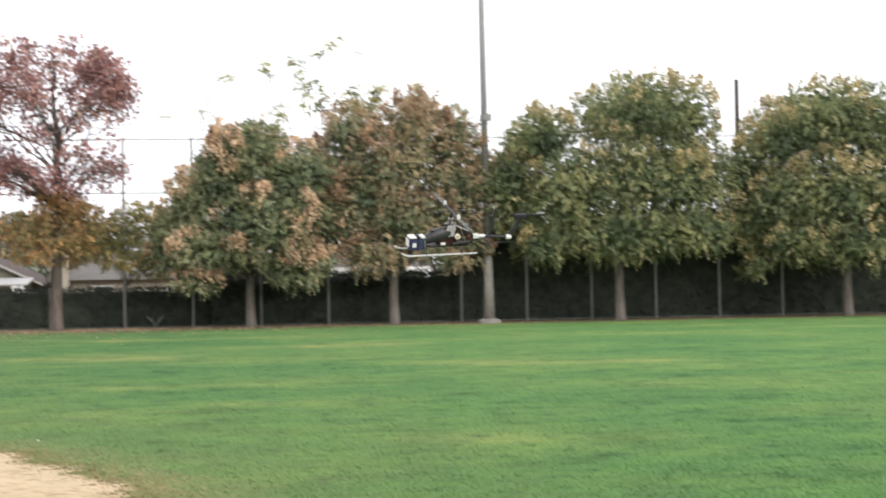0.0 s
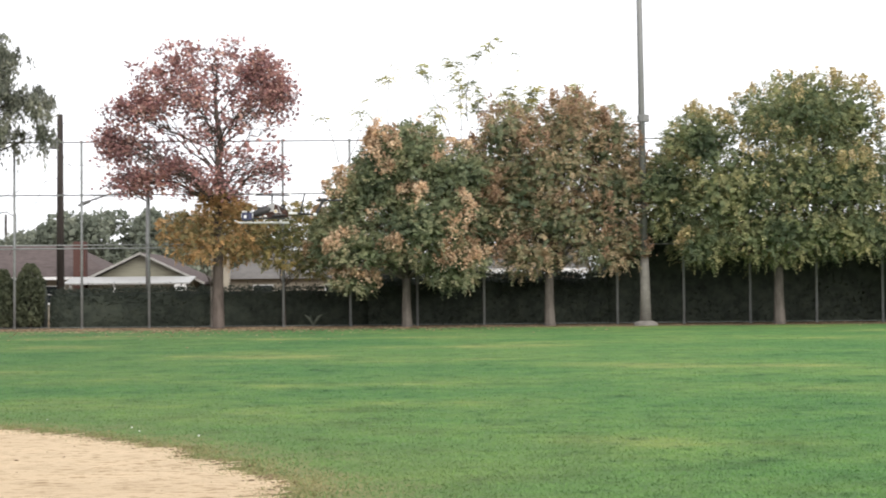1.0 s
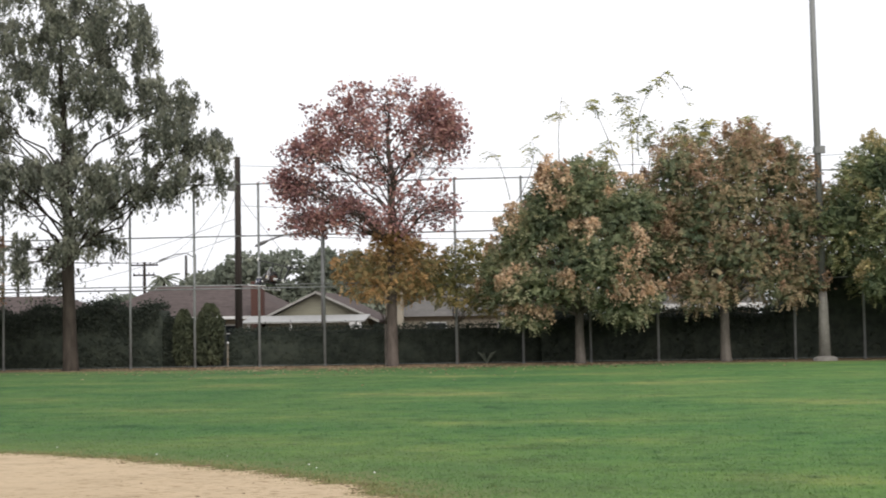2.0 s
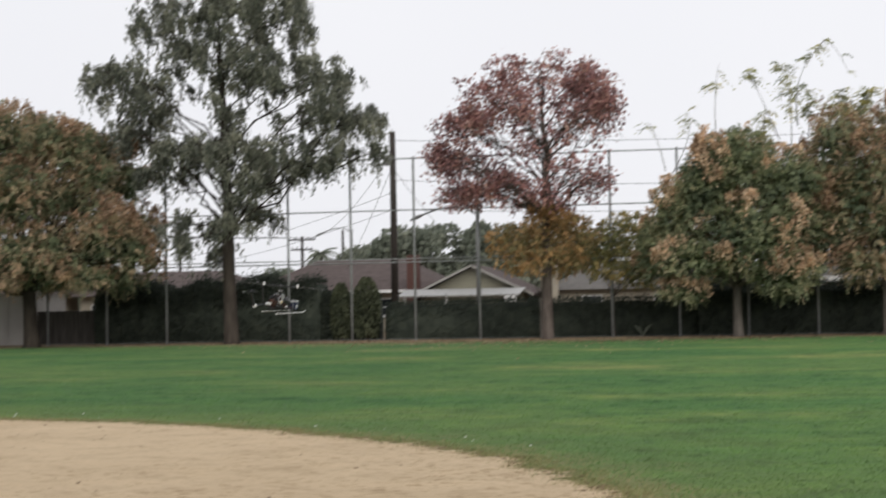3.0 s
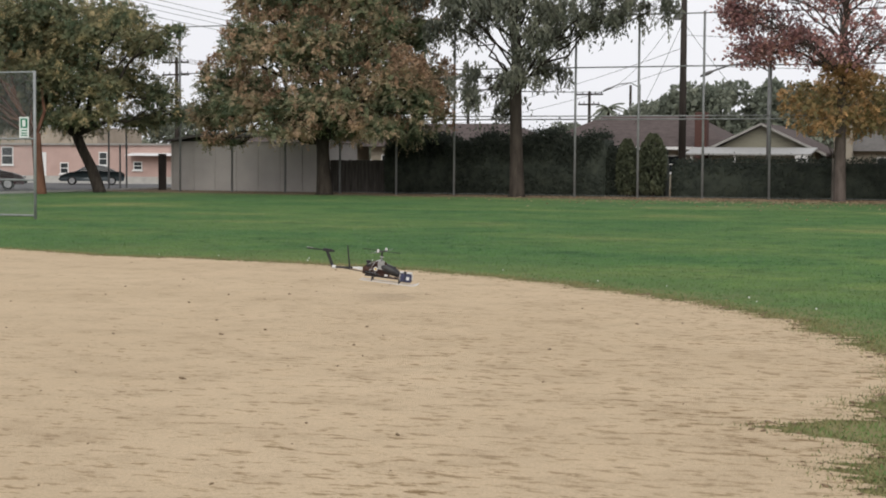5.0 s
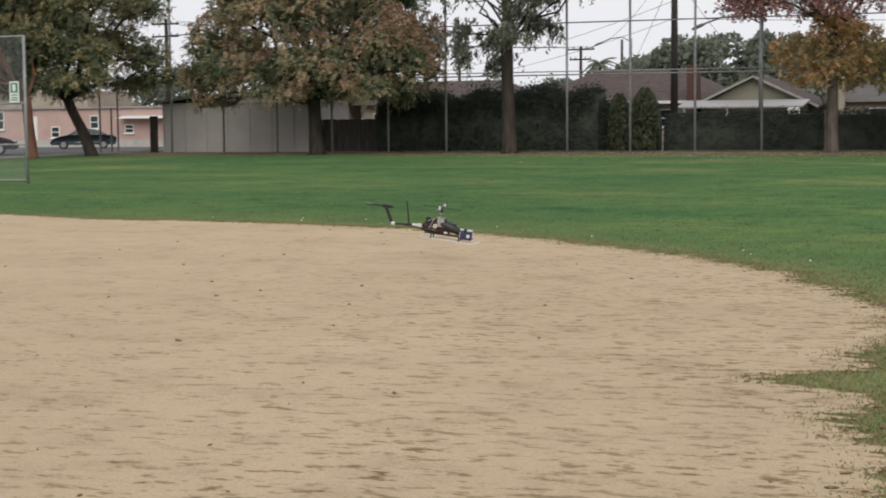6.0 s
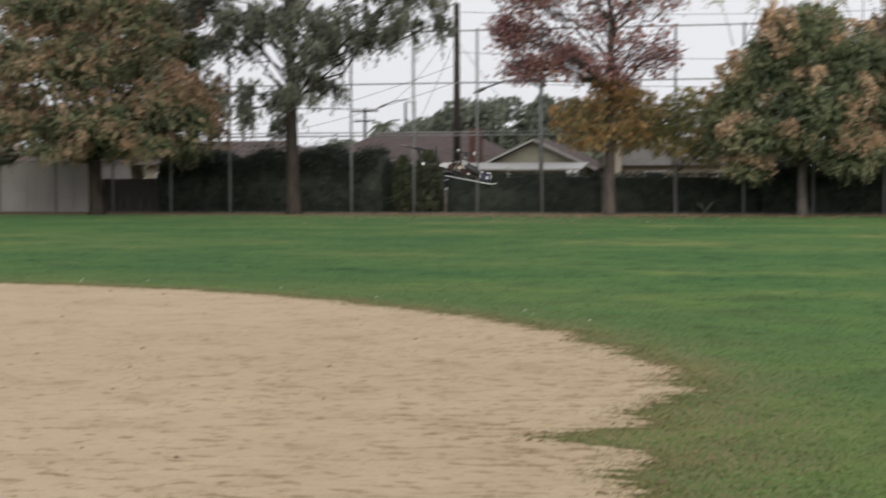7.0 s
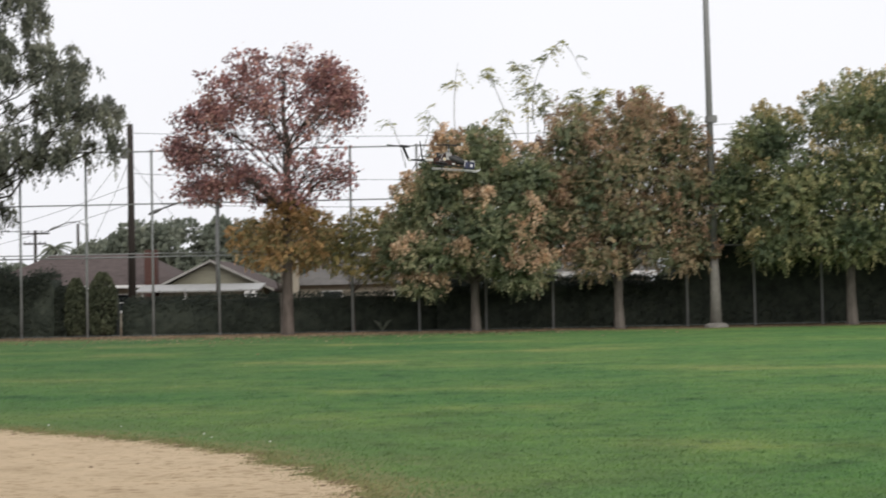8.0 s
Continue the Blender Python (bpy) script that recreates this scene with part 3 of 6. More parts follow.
def on_masses(masses, n, rng, lo=0.96, hi=1.04, outer=True, lumps=0.16):
    """Points on the outside of the united masses, and the way out at each."""
    C, R = np.array([c for c, _ in masses]), np.array([r for _, r in masses])
    area = (R[:, 0] * R[:, 2]) ** 0.9
    P, N = [], []
    have = 0
    while have < n:
        m = n * 2
        pick = rng.choice(len(masses), size=m, p=area / area.sum())
        u = rng.normal(size=(m, 3))
        u /= np.linalg.norm(u, axis=1)[:, None]
        low = (u[:, 2] < -0.35) & (rng.uniform(0, 1, m) < 0.45)
        k = rng.uniform(lo, hi, m)
        p = C[pick] + u * R[pick] * k[:, None]
        # shallow lumps over the surface, so that hollows fall between the sprays
        w = np.sin(p[:, 0] * 3.1 + p[:, 2] * 1.3) * np.sin(p[:, 1] * 2.7 - p[:, 0]) + np.sin(p[:, 2] * 3.7 + p[:, 1] * 1.9)
        p += u * (w * lumps * 0.6)[:, None]
        keep = ~low
        if outer:
            q = ((p[:, None, :] - C[None]) / (R[None] * 0.9)) ** 2
            q = q.sum(2)
            q[np.arange(m), pick] = 9
            keep &= q.min(1) > 1
        nn = u / R[pick]
        nn /= np.linalg.norm(nn, axis=1)[:, None]
        P.append(p[keep])
        N.append(nn[keep])
        have += int(keep.sum())
    return np.concatenate(P)[:n], np.concatenate(N)[:n]


def trunk_and_limbs(t, masses, bark, rng, trunk_r, fork, lean, top=None, per_mass=1, limb_r=0.4, rise=0.8, low=0.0, sides=12):
    """A flared trunk and limbs that run out to the masses; gives back each limb's path and mass."""
    fx, fy = lean
    axis = [(0, 0, -0.15), (0.02, 0, 0.12), (fx * 0.3, fy * 0.3, fork * 0.4), (fx * 0.75, fy * 0.75, fork * 0.75), (fx, fy, fork)]
    radii = [trunk_r * 1.6, trunk_r * 1.2, trunk_r, trunk_r * 0.92, trunk_r * 0.95]
    if top is not None:
        for i in range(1, 8):
            k = i / 7
            axis.append((fx + (top[0] - fx) * k + rng.normal() * 0.09, fy + (top[1] - fy) * k, fork + (top[2] - fork) * k))
            radii.append(trunk_r * (0.88 * (1 - k) + 0.1))
    part("trunk", add_tube(bmesh.new(), axis, radii, sides), bark, t, smooth=True)
    out = []
    for c, r in masses:
        for _ in range(per_mass):
            e = c + rng.normal(size=3) * r * 0.22
            if top is None:
                base, r0 = (fx, fy, fork - 0.15), trunk_r * limb_r
            else:
                hz = min(max(fork, low, e[2] - math.hypot(e[0] - fx, e[1] - fy) * rise), top[2] * 0.92)
                k = (hz - fork) / max(top[2] - fork, 0.1)
                base = (fx + (top[0] - fx) * k, fy + (top[1] - fy) * k, hz)
                r0 = trunk_r * limb_r * (1.2 - 0.8 * k)
            out.append((curved(base, e, rng, sag=0.3), r0, c, r))
    return out


def golden_rain_tree(x, y, masses, leaf_mat, bark, label, trunk_r=0.21, fork=2.4, lean=(0.0, 0.0), seed=1, sprays=3300, pods=None, panicles=0,
                     name="golden_rain_tree", group="trees along the fence", leaflet=0.145, length=0.46, depth=0.42, pod_bias=(0, 0, 0.2), inner=3.6, inset=0.12):
    """Domed crown of feather leaves in rounded masses, with panicles of papery pods in patches outside."""
    rng = np.random.default_rng(seed)
    t = thing(name, pose(x, y, 0), label, "tree", group)
    ms = spread_masses(masses, rng, depth, inset)
    for pth, r0, c, r in trunk_and_limbs(t, ms, bark, rng, trunk_r, fork, lean):
        bm = add_tube(bmesh.new(), pth, [r0 * (1 - 0.8 * j / 6) for j in range(7)], 7)
        for _ in range(5):
            e = c + rng.uniform(-0.7, 0.7, 3) * r
            add_tube(bm, curved(pth[rng.integers(3, 7)], e, rng, 4), [r0 * 0.3 * (1 - 0.7 * q / 4) for q in range(5)], 4)
        part("limb", bm, bark, t, smooth=True)
    P, N = on_masses(ms, int(sprays * 1.3), rng)
    Pi, Ni = on_masses(ms, sprays // 3, rng, 0.5, 0.9, False)
    P, N = np.concatenate([P, Pi]), np.concatenate([N, Ni])
    D = N * 0.75 + np.array([0, 0, 0.18]) + rng.normal(size=P.shape) * 0.38
    D /= np.linalg.norm(D, axis=1)[:, None]
    up = np.array([0, 0, 0.8]) + N * 0.45 + rng.normal(size=P.shape) * 0.2
    v, f, tint = compound_leaves(P - D * 0.2, D, up, rng, length, 6, leaflet)
    # larger leaves fill the inside of the crown, tinted from the darker half
    Pi, Ni = on_masses(ms, int(sprays * inner), rng, 0.3, 0.8, False)
    v2, f2 = leaf_quads(Pi, leaflet * 2.0, rng, 0.1, 0.75, outward=Ni * 0.4)
    v, f, tint = np.concatenate([v, v2]), np.concatenate([f, f2 + len(v)]), np.concatenate([tint, rng.uniform(0, 0.55, len(f2))])
    raw_object("crown", v, f, leaf_mat, t, tint=tint)
    if pods:
        # pods ripen in patches, mostly where the crown meets the light
        Q, M = on_masses(ms, panicles * 6, rng)
        patch = np.array([noise.noise(Vector(q) * 0.8 + Vector((seed * 3.7, 0, 0))) for q in Q])
        patch = patch + (M * np.array(pod_bias)).sum(1) + rng.normal(0, 0.11, len(Q))
        best = np.argsort(-patch)[:panicles]
        Q, M = Q[best], M[best]
        k = 26
        A = M * 0.6 + np.array([0, 0, 0.75])
        A /= np.linalg.norm(A, axis=1)[:, None]
        h = rng.uniform(0, 1, (len(Q), k, 1))
        pts = Q[:, None] + A[:, None] * (0.08 + h * 0.36) + rng.normal(size=(len(Q), k, 3)) * (0.135 * (1.15 - h))
        v, f = leaf_quads(pts.reshape(-1, 3), 0.11, rng, 0.0, 0.85)
        tagged(raw_object("pod_foliage", v, f, pods, t, "bunches of dry papery seed pods"), kind="stuff")
    return t


def red_tree(x, y, masses, label, seed):
    """Open crown: ascending limbs, many fine twigs and small leaves in a thin shell."""
    rng = np.random.default_rng(seed)
    t = thing("red_leaved_tree", pose(x, y, 0), label, "tree", "trees along the fence")
    ms = spread_masses(masses, rng, 0.35)
    tips, thick = [], []
    for pth, r0, c, r in trunk_and_limbs(t, ms, BARK_BROWN, rng, 0.22, 5.2, (0.05, 0), (0.0, 0, 12.2), 2, 0.19, 0.7, 5.4):
        bm = add_tube(bmesh.new(), pth, [r0 * (1 - 0.78 * j / 6) for j in range(7)], 6)
        for _ in range(13):
            u = rng.normal(size=3)
            u /= np.linalg.norm(u)
            e = c + u * (r + 0.12) * rng.uniform(0.5, 1.05)
            tw = curved(pth[rng.integers(2, 7)], e, rng, 4)
            add_tube(bm, tw, [max(r0 * 0.3 * (1 - 0.75 * q / 4), 0.007) for q in range(5)], 4)
            tips += [e, tw[3], tw[3] * 0.5 + e * 0.5]
            # the crown is thickest over its top and western shoulder
            d = 0.36 + 0.45 * (e[2] > 9.6) + 0.25 * (e[0] < -1.2) - 0.12 * (e[0] > 0.8 and e[2] < 10.2)
            thick += [d, d * 0.6, d * 0.8]
        part("limb", bm, BARK_BROWN, t, smooth=True)
    tips, thick = np.array(tips), np.array(thick).clip(0.12, 1.3)
    pick = rng.choice(len(tips), size=15000, p=thick / thick.sum())
    P = tips[pick] + rng.normal(size=(len(pick), 3)) * np.array([0.2, 0.2, 0.15])
    v, f = leaf_quads(P, 0.185, rng, 0.25, 0.62)
    raw_object("crown", v, f, LEAF_RED, t)


def gum_tree(x, y, masses, label, seed):
    """Tall open tree: narrow leaves in hanging strands from limbs that sweep out and up."""
    rng = np.random.default_rng(seed)
    t = thing("gum_tree", pose(x, y, 0), label, "tree", "trees along the fence")
    ms = spread_masses(masses, rng, 0.3)
    anchors = []
    for pth, r0, c, r in trunk_and_limbs(t, ms, BARK_DARK, rng, 0.31, 5.0, (-0.1, 0), (-0.5, 0, 16.5), 1, 0.17, 0.75, 4.0):
        bm = add_tube(bmesh.new(), pth, [r0 * (1 - 0.8 * j / 6) for j in range(7)], 6)
        for _ in range(6):
            e = c + rng.uniform(-0.7, 0.7, 3) * r
            add_tube(bm, curved(pth[rng.integers(3, 7)], e, rng, 4), [r0 * 0.3 * (1 - 0.7 * q / 4) for q in range(5)], 4)
        part("limb", bm, BARK_DARK, t, smooth=True)
        # strands hang in bunches round the branch ends
        n = int(42 * (r[0] * r[2]) ** 0.85) + 12
        hub = c + rng.uniform(-1, 1, (max(3, n // 8), 3)) * r * np.array([0.92, 0.9, 0.75]) + np.array([0, 0, 0.25 * r[2]])
        anchors.append(hub[rng.integers(0, len(hub), n)] + rng.normal(size=(n, 3)) * np.array([0.2, 0.2, 0.13]))
    A = np.concatenate(anchors)
    k = 17
    u = np.tile(np.linspace(0, 1, k), len(A))
    ln = np.repeat((0.35 + rng.exponential(0.33, len(A))).clip(0, 1.6), k)
    sway = np.repeat(rng.normal(size=(len(A), 2)) * 0.2, k, axis=0)
    P = np.repeat(A, k, axis=0) + np.stack([sway[:, 0] * u, sway[:, 1] * u, 0.12 * np.sin(u * 3) - ln * u], 1) + rng.normal(size=(len(u), 3)) * 0.07
    v, f = leaf_quads(P, 0.24, rng, 0.78, 0.34)
    raw_object("crown", v, f, LEAF_GUM, t)


def distant_tree(x, y, lobes, leaves, seed):
    """A far tree: short trunk, limbs that run to the clumps, and a crown of single leaves."""
    rng = np.random.default_rng(seed)
    t = thing("distant_tree", pose(x, y, 0), "hazy green tree beyond the houses", "tree", "distant trees")
    part("trunk", add_tube(bmesh.new(), [(0, 0, -0.15), (0.02, 0, 0.15), (0, 0, 0.8), (0, 0, 1.8)], [0.45, 0.35, 0.3, 0.28], 10), BARK_DARK, t, smooth=True)
    for c, s in lobes[::max(1, len(lobes) // 6)]:
        part("limb", add_tube(bmesh.new(), curved((0, 0, 1.65), c, rng), [0.12 * (1 - 0.8 * j / 6) for j in range(7)], 6), BARK_DARK, t, smooth=True)
    w = np.array([s ** 2 for _, s in lobes])
    pick = rng.choice(len(lobes), size=leaves, p=w / w.sum())
    C, S = np.array([c for c, _ in lobes])[pick], np.array([s for _, s in lobes])[pick]
    u = rng.normal(size=(leaves, 3))
    u /= np.linalg.norm(u, axis=1)[:, None]
    P = C + u * (S * rng.uniform(0.55, 1.05, leaves))[:, None] * np.array([1, 1, 0.8])
    v, f = leaf_quads(P, 0.5, rng, outward=u * 0.7)
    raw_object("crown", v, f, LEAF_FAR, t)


# ---- ground ----
FENCE_Y, POST0, STEP = 72.92, -12.11, 3.048


def dirt_radius(ang):
    """The ragged outer radius of the infield; ang in radians from +x."""
    d = math.degrees(ang)
    r = DIRT_R + 0.16 * noise.noise(Vector((d * 0.11, 3.1, 0))) + 0.09 * noise.noise(Vector((d * 0.45, 7.7, 0))) + 0.05 * noise.noise(Vector((d * 1.7, 1.7, 0)))
    r += 0.13 * noise.noise(Vector((d * 3.0, 2.7, 0))) + 0.2 * noise.noise(Vector((d * 1.9, 5.7, 0))) + 0.14 * noise.noise(Vector((d * 4.3, 8.7, 0)))
    r -= 0.55 * math.exp(-((d - 9.0) / 2.2) ** 2)
    r -= 0.17 * math.exp(-((d - 4.5) / 9.0) ** 2)
    r -= 0.72 * math.exp(-((d - 3.5) / 2.3) ** 2) + 0.3 * math.exp(-((d - 3.4) / 1.0) ** 2) + 0.12 * math.exp(-((d - 6.2) / 1.4) ** 2)
    r -= 0.22 * math.exp(-((d + 0.5) / 2.5) ** 2)
    r -= 0.30 * math.exp(-((d + 3.0) / 3.0) ** 2)
    r += 0.22 * math.exp(-((d - 82) / 30.0) ** 2)
    # the west side runs out along the foul line
    out, back = min(max((d - 92) / 14, 0.0), 1.0), min(max((d - 125) / 40, 0.0), 1.0)
    r += 1.9 * out ** 1.2 * (1 - back)
    return r


def build_ground():
    bm = bmesh.new()
    xs = [-3000, -600, -150, -60, -30, -15, 0, 15, 30, 60, 150, 600, 3000]
    ys = [-3000, -600, -100, -20, 0, 10, 20, 30, 45, 60, 75, 90, 120, 300, 900, 3500]
    g = [[bm.verts.new((x, y, 0)) for x in xs] for y in ys]
    for j in range(len(ys) - 1):
        for i in range(len(xs) - 1):
            bm.faces.new((g[j][i], g[j][i + 1], g[j + 1][i + 1], g[j + 1][i]))
    tagged(mesh_object("ground", bm, LAWN), "mown green sports lawn with paler dry patches", "lawn", kind="structure")
    bm = bmesh.new()
    c = bm.verts.new((*DIRT_C, 0.006))
    n = 2880
    rings = []
    for k, z in ((0.5, 0.006), (0.9, 0.006), (1.0, 0.005)):
        rings.append([])
        for i in range(n):
            a = math.radians(i * 360 / n)
            r = dirt_radius(a if a < math.pi else a - 2 * math.pi) * k
            rings[-1].append(bm.verts.new((DIRT_C[0] + r * math.cos(a), DIRT_C[1] + r * math.sin(a), z)))
    for i in range(n):
        bm.faces.new((c, rings[0][i], rings[0][(i + 1) % n]))
        for a, b in ((0, 1), (1, 2)):
            bm.faces.new((rings[a][i], rings[b][i], rings[b][(i + 1) % n], rings[a][(i + 1) % n]))
    tagged(mesh_object("infield", bm, DIRT), "tan bare dirt infield with a ragged grass edge", "dirt infield", kind="structure")


def grass_blades(name, pts, height, mat, label, seed):
    rng = np.random.default_rng(seed)
    n = len(pts)
    a = rng.uniform(0, 2 * math.pi, n)
    h = height * rng.uniform(0.5, 1.3, n)
    w = h * 0.16 + 0.003
    dx, dy = np.cos(a) * w, np.sin(a) * w
    lx, ly = rng.normal(size=n) * h * 0.5, rng.normal(size=n) * h * 0.5
    v = np.zeros((n, 3, 3))
    v[:, 0] = np.stack([pts[:, 0] - dx, pts[:, 1] - dy, np.zeros(n)], 1)
    v[:, 1] = np.stack([pts[:, 0] + dx, pts[:, 1] + dy, np.zeros(n)], 1)
    v[:, 2] = np.stack([pts[:, 0] + lx, pts[:, 1] + ly, h], 1)
    ob = raw_object(name, v.reshape(-1, 3), np.arange(3 * n).reshape(n, 3), mat)
    return tagged(ob, label, "grass", kind="stuff")


def build_grass():
    rng = np.random.default_rng(11)
    # lawn within a wedge before the place where the operator stands
    n = 700000
    y = 6 + 50 * rng.uniform(0, 1, n) ** 1.7
    x = rng.uniform(-0.78, 0.44, n) * y + rng.uniform(-1, 2, n)
    ang = np.arctan2(y - DIRT_C[1], x - DIRT_C[0])
    table = np.array([dirt_radius(math.radians(d / 16)) for d in range(-2880, 2881)])
    lim = np.interp(np.degrees(ang) * 16, np.arange(-2880, 2881), table)
    rr = np.hypot(x - DIRT_C[0], y - DIRT_C[1])
    keep = rr > lim + rng.normal(0.0, 0.055, n)
    p = np.stack([x, y], 1)[keep]
    dist = (rr - lim)[keep]
    edge = dist < rng.exponential(0.22, len(dist)) + 0.03
    thin = (dist < 0.5) & (rng.uniform(0, 1, len(dist)) < 0.2)
    p, dist, edge = p[~thin], dist[~thin], edge[~thin]
    grass_blades("lawn_grass", p[~edge], 0.019, BLADE, "short mown green grass blades", 12)
    # a worn fringe of longer dry grass along the dirt
    m = 26000
    a = np.radians(rng.uniform(-25, 112, m))
    r = np.array([dirt_radius(v) for v in a]) + rng.normal(0.08, 0.17, m)
    q = np.stack([DIRT_C[0] + r * np.cos(a), DIRT_C[1] + r * np.sin(a)], 1)
    grass_blades("edge_grass", np.concatenate([p[edge], q]), 0.02, BLADE_DRY, "thin dry grass fringe along the dirt", 13)
    # pebbles, clods and leaf scraps on the dirt
    bm = bmesh.new()
    r2 = random.Random(5)
    for _ in range(260):
        a, r = radians(r2.uniform(-30, 110)), r2.uniform(2, 13.2)
        x, y = DIRT_C[0] + r * math.cos(a), DIRT_C[1] + r * math.sin(a)
        s = 0.006 + 0.012 * r2.random() ** 3
        mm = pose(x, y, 0.006 + s * 0.3, r2.uniform(-25, 25), r2.uniform(-25, 25), r2.uniform(0, 360)) @ Matrix.Diagonal((s * r2.uniform(1, 2.2), s, s * 0.6, 1))
        bmesh.ops.create_icosphere(bm, subdivisions=1, radius=1, matrix=mm)
    # broken crust and dead roots along the lip of the turf
    for _ in range(520):
        a = radians(r2.uniform(-15, 100))
        r = dirt_radius(a) + r2.gauss(-0.02, 0.10)
        x, y = DIRT_C[0] + r * math.cos(a), DIRT_C[1] + r * math.sin(a)
        s = 0.006 + 0.014 * r2.random() ** 2
        mm = pose(x, y, 0.006 + s * 0.2, r2.uniform(-15, 15), r2.uniform(-15, 15), r2.uniform(0, 360)) @ Matrix.Diagonal((s * r2.uniform(1.2, 2.6), s * 1.3, s * 0.45, 1))
        bmesh.ops.create_icosphere(bm, subdivisions=1, radius=1, matrix=mm)
    tagged(mesh_object("dirt_clods", bm, worn("dark_clods", (0.12, 0.08, 0.045), (0.22, 0.15, 0.085), 30)), "small dark clods and leaf scraps on the dirt", "debris", kind="stuff")
    # fallen leaves under the trees
    k = 5200
    x = rng.uniform(-48, 34, k)
    y = 71.6 + rng.normal(0, 1.6, k)
    w = rng.uniform(0, 1, k) < np.where(np.abs(x + 9) < 9, 1.0, 0.3)
    P = np.stack([x, y, np.full(k, 0.03)], 1)[w]
    k2 = 6000
    P2 = np.stack([rng.normal(-8.5, 6.5, k2), 72.5 - rng.exponential(2.6, k2), np.full(k2, 0.035)], 1)
    P = np.concatenate([P, P2])
    v, f = leaf_quads(P, 0.14, rng)
    v[:, 2] = np.maximum(v[:, 2] * 0.4, 0.006)
    tagged(raw_object("fallen_leaves", v, f, LITTER), "fallen orange and brown leaves under the trees", "leaf litter", kind="stuff")
    # pale clover heads and scraps of litter on the lawn near the dirt
    bm = bmesh.new()
    for _ in range(12):
        a = radians(r2.uniform(35, 95))
        r = DIRT_R + r2.expovariate(1.2) + 0.2
        x, y = DIRT_C[0] + r * math.cos(a), DIRT_C[1] + r * math.sin(a)
        s = r2.uniform(0.006, 0.012)
        bmesh.ops.create_icosphere(bm, subdivisions=1, radius=s, matrix=pose(x, y, 0.04))
    tagged(mesh_object("clover_heads", bm, WHITE), "small white clover heads in the lawn", "flowers", kind="stuff")


build_ground()


# ---- the tall fence ----
def build_fence():
    fence = thing("chain_link_fence", pose(0, FENCE_Y, 0), "tall galvanised chain-link ball-field fence with three rails", "fence", kind="")
    post = None
    x_end = POST0 - 10 * STEP
    for k in range(-10, 19):
        x = POST0 + k * STEP
        if post is None:
            bm = tube([(0, 0, -0.1), (0, 0, 8.56)], 0.057, 10)
            add_tube(bm, [(0, 0, 8.56), (0, 0, 8.60)], [0.06, 0.03], 10)
            post = part("post", bm, STEEL, fence, smooth=True)
            post.location = (x, 0, 0)
        else:
            p = post.copy()
            scene.collection.objects.link(p)
            p.location = (x, 0, 0)
    x1 = POST0 + 18 * STEP
    for z in (8.50, 6.09, 3.66):
        part("rail", tube([(x_end, -0.07, z), (x1, -0.07, z)], 0.03, 8), STEEL, fence, smooth=True)
    part("rail", tube([(x_end, 0.07, 3.82), (-8, 0.07, 3.82)], 0.025, 8), STEEL, fence, smooth=True)
    part("bottom_rail", tube([(x_end, -0.06, 0.08), (x1, -0.06, 0.08)], 0.008, 6), STEEL, fence)
    return fence


build_fence()


# ---- trees along the fence ----
def lobes_of(seed, *groups):
    """Clumps from several domes: (dx, dy, rx, ry, z0, z1, count, size)."""
    rng = np.random.default_rng(seed)
    out = []
    for dx, dy, rx, ry, z0, z1, count, size in groups:
        out += [(c + np.array([dx, dy, 0]), s) for c, s in crown_lobes(rng, rx, ry, z0, z1, count, size)]
    return out


